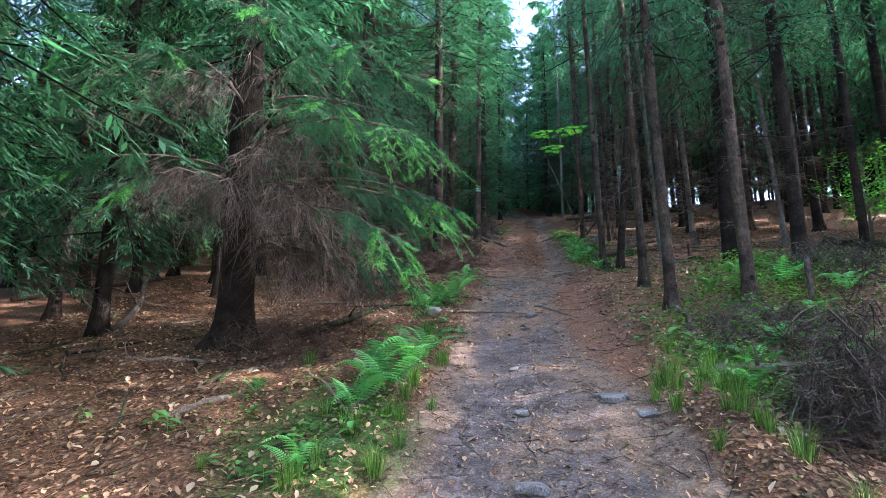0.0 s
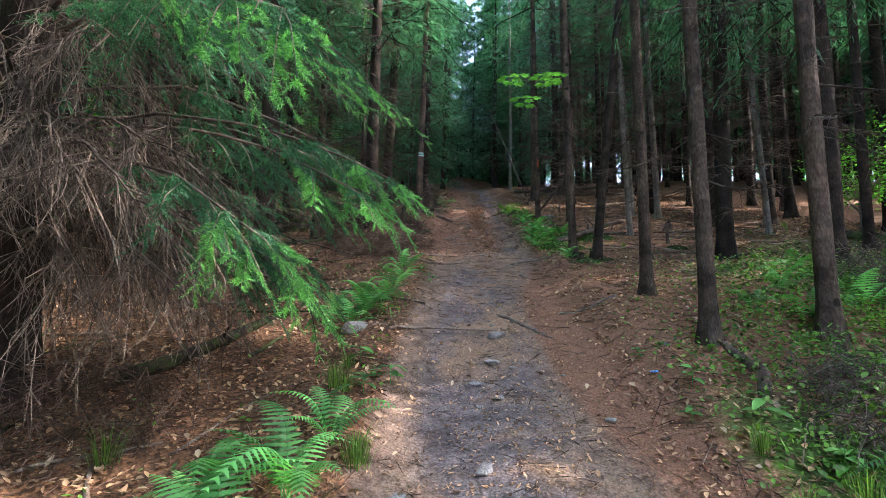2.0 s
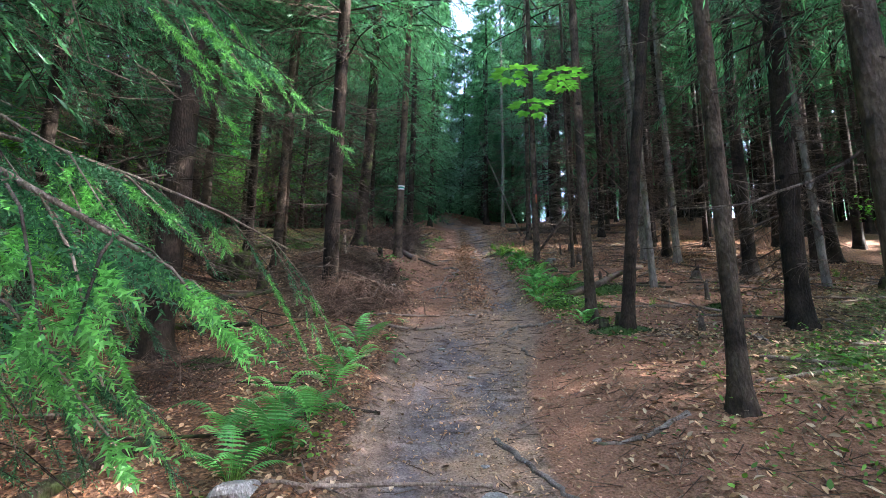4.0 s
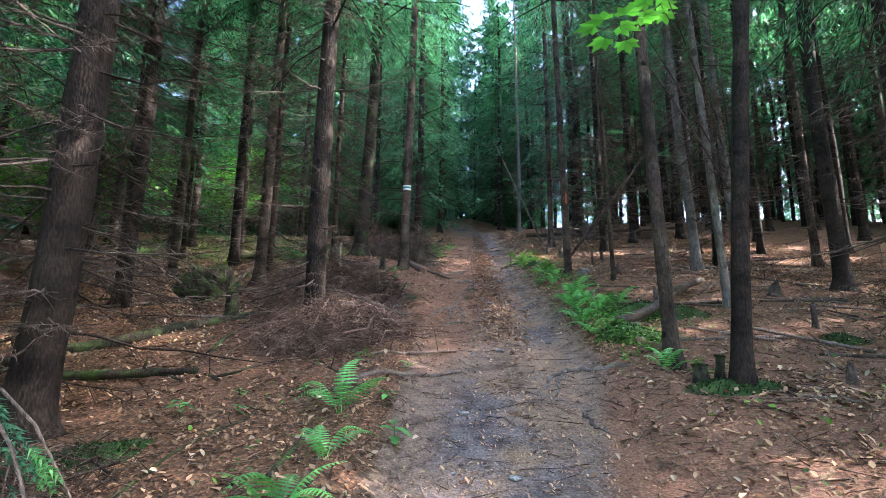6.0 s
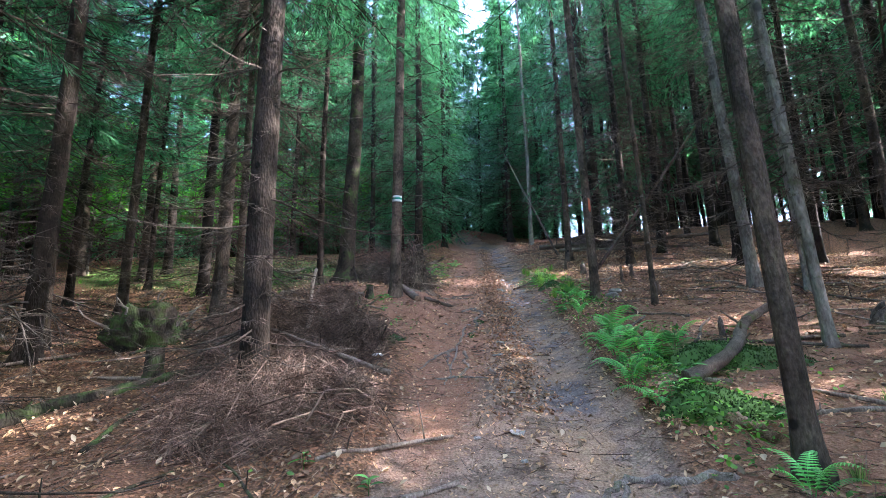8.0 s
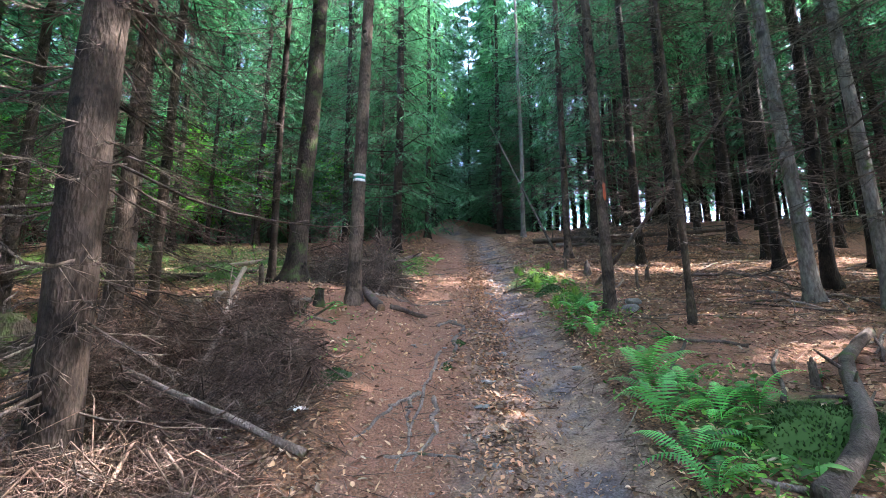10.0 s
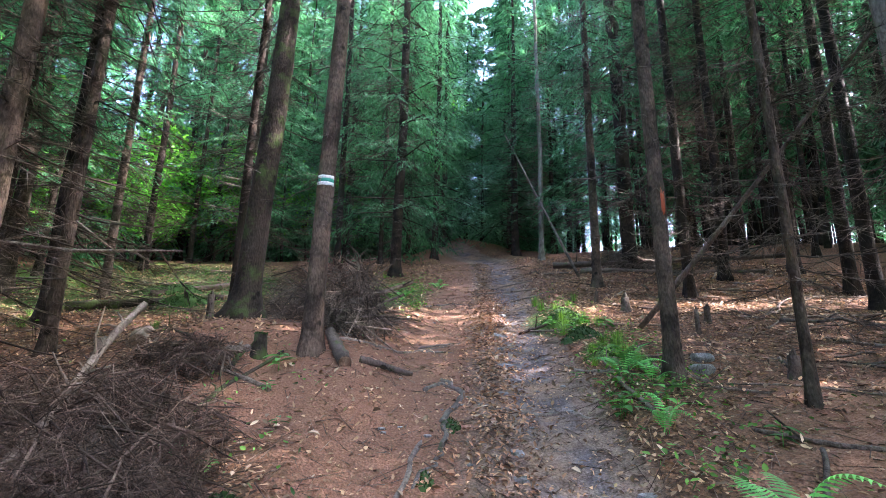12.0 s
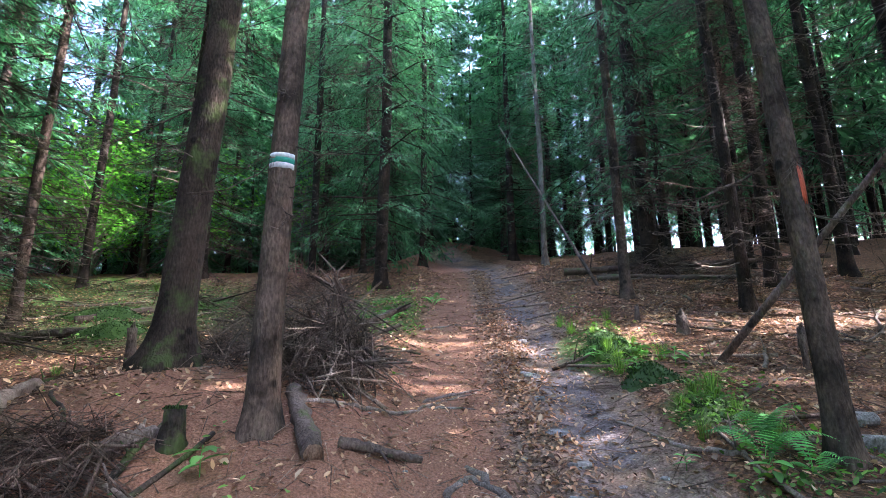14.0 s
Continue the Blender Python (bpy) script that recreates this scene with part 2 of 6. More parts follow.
def ground_zones(x, y):
    """How much mud, red needle litter and green moss lies at a place."""
    d = x - path_centre(y)
    half = 0.9 + 0.004 * np.clip(y, 0, 30)
    inside = 1 / (1 + np.exp(np.clip((np.abs(d) - half) / 0.07, -60, 60)))
    up = 1 / (1 + np.exp((11 - y) / 1.0))
    mud = inside * ((1 - up) * (0.25 + 0.75 * np.exp(-((d + 0.2) / 0.42) ** 2) + 0.35 * np.exp(-((d - 0.55) / 0.2) ** 2)) + up * np.exp(-((d - 0.5) / 0.27) ** 2))
    bank = np.exp(-((y - 7.2) / 2.8) ** 2) / (1 + np.exp(np.clip((0.42 - d) / 0.09, -60, 60)))
    mud = mud * (1 - 0.95 * bank)
    red = np.clip(spot(x, y, 2.6, 6.8, 1.0, 2.6) + 1.2 * bank * np.exp(-np.clip(d - 1.6, 0, 9) ** 2) + 0.9 * up * np.exp(-((d + 0.6) / 0.5) ** 2) + spot(x, y, 0.6, 16.6, 1.2, 1.8)
                  + spot(x, y, 5.5, 12.5, 2.2, 4.5) * 0.8 + 0.5 * spot(x, y, -1.0, 11.2, 1.4, 1.4), 0, 1) * (1 - mud)
    moss = (spot(x, y, 4.1, 12.7, 0.7, 0.5) + spot(x, y, 4.2, 18.6, 0.45, 0.9) + spot(x, y, 4.2, 16.7, 0.35, 0.4) + 0.9 * spot(x, y, -2.2, 22.5, 3.5, 2.6)
            + spot(x, y, -5.2, 24.5, 3.0, 3.0) + 0.8 * spot(x, y, -0.8, 3.6, 0.8, 1.2) + 0.8 * spot(x, y, 2.3, 4.3, 0.5, 1.2) + 0.9 * spot(x, y, 2.0, 21.2, 0.5, 1.6)
            + spot(x, y, 5.0, 7.5, 2.0, 2.0) * 0.7 + spot(x, y, 8.5, 9.5, 2.5, 2.5) * 0.8)
    field = 1 / (1 + np.exp((46 - y) / 1.5))
    return np.stack([inside, np.clip(mud, 0, 1), red, np.clip(moss + field, 0, 1)], -1)


def ground_material():
    m, nt, bs = material("forest_floor")
    at = nt.nodes.new("ShaderNodeVertexColor")
    at.layer_name = "zones"
    sep = nt.nodes.new("ShaderNodeSeparateColor")
    nt.links.new(at.outputs["Color"], sep.inputs["Color"])
    co = nt.nodes.new("ShaderNodeTexCoord").outputs["Object"]
    n_wide, n_mid, n_fine = noise_tex(nt, 0.9, 4, 0.6, co), noise_tex(nt, 7.0, 6, 0.7, co), noise_tex(nt, 70.0, 3, 0.7, co)
    chips = node(nt, "ShaderNodeTexVoronoi", Scale=46.0, Randomness=1.0)
    nt.links.new(co, chips.inputs["Vector"])
    straw = noise_tex(nt, 40.0, 3, 0.7, co, (3.0, 0.8, 1.0))
    litter = mixed(nt, n_wide, (0.080, 0.043, 0.024), (0.225, 0.124, 0.068))
    chip_tone = ramp(nt, chips.outputs["Color"], [(0.15, (0.45, 0.42, 0.4)), (0.55, (1.0, 0.95, 0.9)), (0.9, (1.9, 1.7, 1.5))])
    litter = mixed(nt, 1.0, litter, chip_tone, "MULTIPLY")
    red = mixed(nt, straw, (0.12, 0.056, 0.031), (0.34, 0.175, 0.103))
    worn = mixed(nt, ramp(nt, n_mid, [(0.3, (0, 0, 0)), (0.7, (1, 1, 1))]), (0.095, 0.062, 0.044), (0.34, 0.232, 0.165))
    mud = mixed(nt, ramp(nt, n_mid, [(0.3, (0, 0, 0)), (0.7, (1, 1, 1))]), (0.060, 0.047, 0.044), (0.25, 0.203, 0.190))
    moss = mixed(nt, n_mid, (0.03, 0.06, 0.012), (0.10, 0.17, 0.03))

    def edge(src, amount):
        a = nt.nodes.new("ShaderNodeMath")
        a.operation = "MULTIPLY_ADD"
        a.inputs[1].default_value = amount
        nt.links.new(n_mid, a.inputs[0])
        nt.links.new(src, a.inputs[2])
        return ramp(nt, a.outputs[0], [(0.35 + amount * 0.5, (0, 0, 0)), (0.6 + amount * 0.5, (1, 1, 1))])

    col = mixed(nt, edge(sep.outputs["Red"], 0.5), litter, worn)
    col = mixed(nt, edge(sep.outputs["Blue"], 0.55), col, red)
    sandy = ramp(nt, n_wide, [(0.48, (0, 0, 0)), (0.6, (1, 1, 1))])
    mud = mixed(nt, sandy, mud, mixed(nt, n_mid, (0.17, 0.105, 0.066), (0.42, 0.275, 0.175)))
    col = mixed(nt, edge(sep.outputs["Green"], 0.4), col, mud)
    col = mixed(nt, edge(at.outputs["Alpha"], 0.6), col, moss)
    grain = ramp(nt, n_fine, [(0.32, (0.55, 0.53, 0.51)), (0.68, (1.3, 1.3, 1.3))])
    col = mixed(nt, 1.0, col, grain, "MULTIPLY")
    nt.links.new(col, bs.inputs["Base Color"])
    bs.inputs["Roughness"].default_value = 0.88
    bs.inputs["Specular IOR Level"].default_value = 0.25
    n1 = bump(nt, None, chips.outputs["Distance"], 0.02, 0.5)
    n2 = bump(nt, None, n_mid, 0.05, 0.6, n1)
    bump(nt, bs, n_fine, 0.01, 0.8, n2)
    return m


GROUND_MAT = ground_material()
gx = grid_lines(-250, 250, -4.0, 7.5, 0.085, 12.0)
gy = grid_lines(-120, 260, 1.5, 22.0, 0.085, 12.0)
X, Y = np.meshgrid(gx, gy, indexing="ij")
Z = ground_height(X, Y)
rough = np.array([noise.fractal(Vector((a * 0.9, b * 0.9, 3.0)), 0.9, 2.1, 5) for a, b in zip(X.ravel(), Y.ravel())]).reshape(X.shape)
lumpy = 1 / (1 + np.exp((0.95 - np.abs(X - path_centre(Y))) / 0.12))
ROUGH = 0.022 + 0.045 * lumpy
Z = Z + rough * ROUGH
nx, ny = X.shape
i, j = np.meshgrid(np.arange(nx - 1), np.arange(ny - 1), indexing="ij")
quads = np.stack([i * ny + j, (i + 1) * ny + j, (i + 1) * ny + j + 1, i * ny + j + 1], -1).reshape(-1, 4)
me = make_mesh("ground", np.stack([X, Y, Z], -1).reshape(-1, 3), quads, [GROUND_MAT], True)
layer = me.color_attributes.new("zones", "FLOAT_COLOR", "POINT")
zones = ground_zones(X, Y).reshape(-1, 4)
layer.data.foreach_set("color", zones.astype(np.float32).ravel())
ground = tagged(new("ground", me), "sloping forest floor of leaf litter, needles and a worn dirt track", "forest floor", kind="structure")


def floor_at(x, y):
    """The ground's height with its small lumps."""
    x, y = float(x), float(y)
    f = noise.fractal(Vector((x * 0.9, y * 0.9, 3.0)), 0.9, 2.1, 5)
    d = abs(x - float(path_centre(y)))
    return float(ground_height(x, y)) + f * (0.022 + 0.045 / (1 + math.exp(min(50, (0.95 - d) / 0.12))))


# ---- spruce trees ----
def trunk_mesh(name, seed, height, mat, flare=0.9, sides=14, wander=0.12, dia=1.0):
    """A tapered trunk with root flare, faint swellings at the branch whorls and a wandering axis."""
    rng = np.random.default_rng(seed)
    z = np.concatenate([[-0.35, 0.0, 0.08, 0.18, 0.32, 0.55, 0.9], np.linspace(1.2, 8.0, 27), np.linspace(8.8, height, 7)])
    r = 0.5 * (1 - 0.92 * np.clip(z / height, 0, 1) ** 1.15) * (1 + flare * np.exp(-np.clip(z, 0, 9) / 0.16))
    r = r * (1 + 0.035 * (np.arange(len(z)) % 3 == 0) * (z > 1.0))
    ph = rng.uniform(0, 6.28, 4)
    px = wander * (np.sin(z * 0.45 + ph[0]) - math.sin(ph[0])) + 0.4 * wander * (np.sin(z * 1.3 + ph[1]) - math.sin(ph[1]))
    py = wander * (np.sin(z * 0.4 + ph[2]) - math.sin(ph[2])) + 0.4 * wander * (np.sin(z * 1.2 + ph[3]) - math.sin(ph[3]))
    ang = np.linspace(0, 2 * np.pi, sides, endpoint=False)
    lobes = 1 + (0.22 * np.sin(ang * 5 + ph[0]) + 0.12 * np.sin(ang * 3 + ph[1]))[None] * np.exp(-np.clip(z, 0, 9) / 0.22)[:, None]
    rr = r[:, None] * lobes * (1 + 0.025 * rng.normal(size=(len(z), sides)))
    v = np.stack([dia * (px[:, None] + rr * np.cos(ang)), dia * (py[:, None] + rr * np.sin(ang)), np.repeat(z[:, None], sides, 1)], -1)
    n = len(z)
    i, j = np.meshgrid(np.arange(n - 1), np.arange(sides), indexing="ij")
    k = (j + 1) % sides
    q = np.stack([i * sides + j, i * sides + k, (i + 1) * sides + k, (i + 1) * sides + j], -1).reshape(-1, 4)
    return make_mesh(name, v.reshape(-1, 3), q, [mat], True)


def branch_points(rng, n, z0, z1, reach, top_reach, rise=0.15, droop=0.35):
    """Heads of n boughs between two heights: start, azimuth, length, and a function of place along them."""
    z = np.sort(rng.uniform(z0, z1, n))
    az = (np.arange(n) * 2.4 + rng.uniform(-0.5, 0.5, n)) % (2 * np.pi)
    f = (z - z0) / max(z1 - z0, 0.01)
    ln = (reach * (1 - f) + top_reach * f) * rng.uniform(0.65, 1.15, n)
    out = np.stack([np.cos(az), np.sin(az), np.zeros(n)], -1)
    start = np.stack([np.zeros(n), np.zeros(n), z], -1)
    ris = rise + rng.uniform(-0.1, 0.15, n)
    dro = droop * rng.uniform(0.6, 1.4, n)

    def along(i, s):
        s = np.asarray(s)
        return start[i] + out[i] * (s * ln[i])[:, None] + np.array([0, 0, 1.0]) * ((ris[i] * s - dro[i] * s * s) * ln[i])[:, None]
    return z, out, ln, along


def plain_twigs(p0, p1, r):
    """Many thin straight three-sided twigs that end in a point."""
    p0, p1 = np.asarray(p0, float), np.asarray(p1, float)
    n = len(p0)
    d = unit(p1 - p0)
    ref = np.where(np.abs(d[:, 2:3]) > 0.8, np.array([[1.0, 0, 0]]), np.array([[0, 0, 1.0]]))
    a = unit(np.cross(d, ref))
    b = np.cross(d, a)
    v = np.stack([p0 + r * a, p0 + r * (-0.5 * a + 0.87 * b), p0 + r * (-0.5 * a - 0.87 * b), p1], 1).reshape(-1, 3)
    t = np.array([[0, 1, 3], [1, 2, 3], [2, 0, 3]])
    return v, (np.arange(n)[:, None, None] * 4 + t[None]).reshape(-1, 3)


def dead_branches_mesh(name, seed, z0, z1, whorls, each, reach, side_twigs, mat):
    """Whorls of bare boughs that sag and lift again at the tip, with fine side twigs, and short snags."""
    rng = np.random.default_rng(seed)
    n = whorls * each
    z = np.repeat(np.linspace(z0, z1, whorls) + rng.normal(0, 0.05, whorls), each) + rng.normal(0, 0.07, n)
    az = rng.uniform(0, 2 * np.pi, n)
    out = np.stack([np.cos(az), np.sin(az), np.zeros(n)], -1)
    ln = reach * rng.uniform(0.35, 1.15, n) * rng.choice([0.12, 0.6, 1.0], n, p=[0.22, 0.28, 0.5])
    sag = rng.uniform(0.15, 0.55, n)
    swing = np.stack([-out[:, 1], out[:, 0], np.zeros(n)], -1) * rng.normal(0, 0.16, (n, 1))

    def along(i, s):
        s = np.asarray(s)
        rise = (-sag[i] * s + 0.55 * sag[i] * s * s) * ln[i]
        return np.array([0, 0, 1.0]) * (z[i] + rise)[:, None] + out[i] * (s * ln[i])[:, None] + swing[i] * (s * s * ln[i])[:, None]
    sh = Shape()
    idx = np.arange(n)
    cuts = np.linspace(0, 1, 4)
    for a, b in zip(cuts[:-1], cuts[1:]):
        r = 0.0042 + 0.0052 * ln
        v, q = twigs(along(idx, np.full(n, a)), along(idx, np.full(n, b)), r * (1 - 0.75 * a), r * (1 - 0.75 * b), rng.normal(0, 0.012, (n, 3)))
        sh.add(v, q)
    k = n * side_twigs
    bi = rng.integers(0, n, k)
    s = rng.uniform(0.15, 1, k)
    p = along(bi, s)
    side = np.stack([-out[bi, 1], out[bi, 0], np.zeros(k)], -1) * rng.choice([-1, 1], k)[:, None]
    d = unit(out[bi] * 0.7 + side * rng.uniform(0.4, 1.0, (k, 1)) + np.array([0, 0, -1]) * rng.uniform(-0.1, 0.7, (k, 1)))
    l = rng.uniform(0.2, 0.6, k)[:, None] * np.clip(ln[bi] * (1.15 - s), 0.12, 1.0)[:, None]
    v, t = plain_twigs(p, p + d * l, 0.0042)
    sh.add(v, tris=t)
    k2 = k * 3
    pi = rng.integers(0, k, k2)
    f = rng.uniform(0.1, 0.95, (k2, 1))
    p2 = p[pi] + d[pi] * l[pi] * f
    d2 = unit(d[pi] + rng.normal(0, 0.55, (k2, 3)) + np.array([0, 0, -0.35]))
    v, t = plain_twigs(p2, p2 + d2 * l[pi] * rng.uniform(0.25, 0.7, (k2, 1)), 0.0028)
    sh.add(v, tris=t)
    return sh.mesh(name, mat)


def bough_sprays(rng, out, ln, along, n, secs, blades_each, size, width):
    """Needled side twigs, herringbone along each bough, hanging a little."""
    k = n * secs
    bi = np.repeat(np.arange(n), secs)
    s = np.clip(np.tile(np.linspace(0.12, 1.0, secs), n) + rng.normal(0, 0.03, k), 0.05, 1.0)
    sign = np.tile(np.where(np.arange(secs) % 2, 1.0, -1.0), n)[:, None]
    side = np.stack([-out[bi, 1], out[bi, 0], np.zeros(k)], -1) * sign
    base = along(bi, s)
    sl = ln[bi] * 0.46 * (1.12 - s) * rng.uniform(0.6, 1.2, k) + 0.08
    sd = unit(out[bi] * 0.7 + side * 0.8 + np.array([0, 0, -1]) * rng.uniform(0.05, 0.75, (k, 1)))
    m = k * blades_each * 2
    si = np.repeat(np.arange(k), blades_each * 2)
    t = np.tile(np.repeat(np.linspace(0.12, 1.0, blades_each), 2), k) + rng.normal(0, 0.04, m)
    both = np.tile(np.array([1.0, -1.0]), m // 2)[:, None]
    p = base[si] + sd[si] * (sl[si] * t)[:, None] + np.array([0, 0, -1]) * (sl[si] * t * t * rng.uniform(0.1, 0.5, k)[si])[:, None]
    perp = unit(np.cross(sd[si], np.array([0, 0, 1.0])))
    d = unit(sd[si] * 0.8 + perp * both * rng.uniform(0.3, 0.8, (m, 1)) + np.array([0, 0, -1]) * rng.uniform(0.0, 0.8, (m, 1)))
    nrm = unit(np.array([0, 0, 1.0]) + rng.normal(0, 0.45, (m, 3)))
    return blades(p, d, size * rng.uniform(0.6, 1.3, m), width * rng.uniform(0.7, 1.2, m), nrm)


def crown_meshes(name, seed, z0, z1, n, reach, secs, each, size, width, split=None, droop=0.4, top=0.3):
    """Living boughs: the wood as one mesh, the needled sprays as another, coarser high up."""
    rng = np.random.default_rng(seed)
    wood, green = Shape(), Shape()
    spans = [(z0, z1, n, secs, each, size, width, reach, top)]
    if split:
        mid = reach * 0.75
        spans = [(z0, split, n, secs, each, size, width, reach, mid), (split, z1, 38, 8, 3, 0.32, 0.085, mid, top)]
    for a0, a1, nn, sc, ea, sz, wd, r0, r1 in spans:
        z, out, ln, along = branch_points(rng, nn, a0, a1, r0, r1, 0.12, droop)
        idx = np.arange(nn)
        for a, b in ((0, 0.5), (0.5, 1.0)):
            r = 0.006 + 0.007 * ln
            v, q = twigs(along(idx, np.full(nn, a)), along(idx, np.full(nn, b)), r * (1 - 0.8 * a), r * (1 - 0.8 * b))
            wood.add(v, q)
        v, q = bough_sprays(rng, out, ln, along, nn, sc, ea, sz, wd)
        green.add(v, q)
    return wood.mesh(name + "_wood", BARK_DARK), green.mesh(name, NEEDLES)


HEIGHT = 19.0
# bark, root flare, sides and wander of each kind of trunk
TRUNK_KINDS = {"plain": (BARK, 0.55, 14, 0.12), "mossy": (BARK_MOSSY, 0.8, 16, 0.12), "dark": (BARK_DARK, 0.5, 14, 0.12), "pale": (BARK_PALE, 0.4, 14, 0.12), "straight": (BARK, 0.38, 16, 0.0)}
SNAGS = [dead_branches_mesh("dead_branches", 60 + k, 0.7, 8.0, 26, 5, 1.75, 11, SNAG) for k in range(4)]
SNAGS_DENSE = [dead_branches_mesh("dense_dead_branches", 65 + k, 0.5, 8.0, 40, 6, 1.7, 13, SNAG) for k in range(3)]
SNAGS_GREY = [dead_branches_mesh("grey_dead_branches", 75 + k, 1.2, 7.5, 34, 5, 1.25, 13, DEAD) for k in range(2)]
SNAGS_FEW = [dead_branches_mesh("few_dead_branches", 70 + k, 1.5, 8.0, 18, 4, 1.3, 8, SNAG) for k in range(3)]
CROWNS_HIGH = [crown_meshes("high_crown", 80 + k, 6.2, HEIGHT, 34, 2.2, 15, 7, 0.13, 0.021, 9.5) for k in range(3)]
CROWNS_MID = [crown_meshes("mid_crown", 90 + k, 3.6, HEIGHT, 46, 2.2, 15, 7, 0.125, 0.02, 9.0) for k in range(3)]
CROWNS_DEEP = [crown_meshes("deep_crown", 120 + k, 5.6, HEIGHT, 54, 2.5, 12, 4, 0.27, 0.05) for k in range(3)]
CROWNS_DEEP_LOW = [crown_meshes("deep_low_crown", 125 + k, 0.8, HEIGHT, 80, 2.5, 14, 5, 0.24, 0.05) for k in range(2)]
CROWNS_LOW = [crown_meshes("low_crown", 100 + k, 1.2, HEIGHT, 62, 2.3, 16, 7, 0.125, 0.02, 8.5, 0.5) for k in range(3)]


def spruce(x, y, dia, look_of="plain", crown="high", snags="many", turn=0.0, lean=(0, 0), tall=1.0, label="", seed=0, group="spruces beside the track", spread=1.0):
    words = {"plain": "slender brown spruce", "mossy": "stout mossy spruce", "dark": "dark-barked spruce", "pale": "pale slender tree", "far": "dark spruce", "straight": "straight brown spruce"}[look_of]
    words += {"many": " with bare dead lower branches", "dense": " in a haze of dead branches", "grey": " with pale grey dead twigs", "few": " with a few dead branch stubs", "": " with a bare trunk"}[snags]
    tree = thing("spruce_tree", x, y, label or words + " on needle litter", "tree", group, turn=turn, lean=lean)
    bark, flare, sides, wander = TRUNK_KINDS[look_of]
    part("trunk", trunk_mesh("spruce_trunk", 10 + seed, HEIGHT * max(tall, 0.5), bark, flare, sides, wander, dia), tree)
    clear = min(1.0, max(0.5, (abs(x - float(path_centre(y))) - 0.9) / 1.7))
    size = Matrix.Diagonal((clear, clear, tall, 1))
    if snags:
        few = {"many": SNAGS, "dense": SNAGS_DENSE, "grey": SNAGS_GREY, "few": SNAGS_FEW}[snags]
        tagged(part("dead_twig_tangle", few[seed % len(few)], tree, "bare grey dead twigs", size), kind="stuff")
    if crown:
        sets = {"high": CROWNS_HIGH, "mid": CROWNS_MID, "low": CROWNS_LOW, "deep": CROWNS_DEEP, "deep_low": CROWNS_DEEP_LOW}[crown]
        w, g = sets[seed % len(sets)]
        wide = Matrix.Diagonal((spread, spread, tall, 1))
        tagged(part("bough_wood", w, tree, m=wide), kind="stuff")
        tagged(part("crown", g, tree, "dark green needled crown", wide), kind="stuff")
    return tree


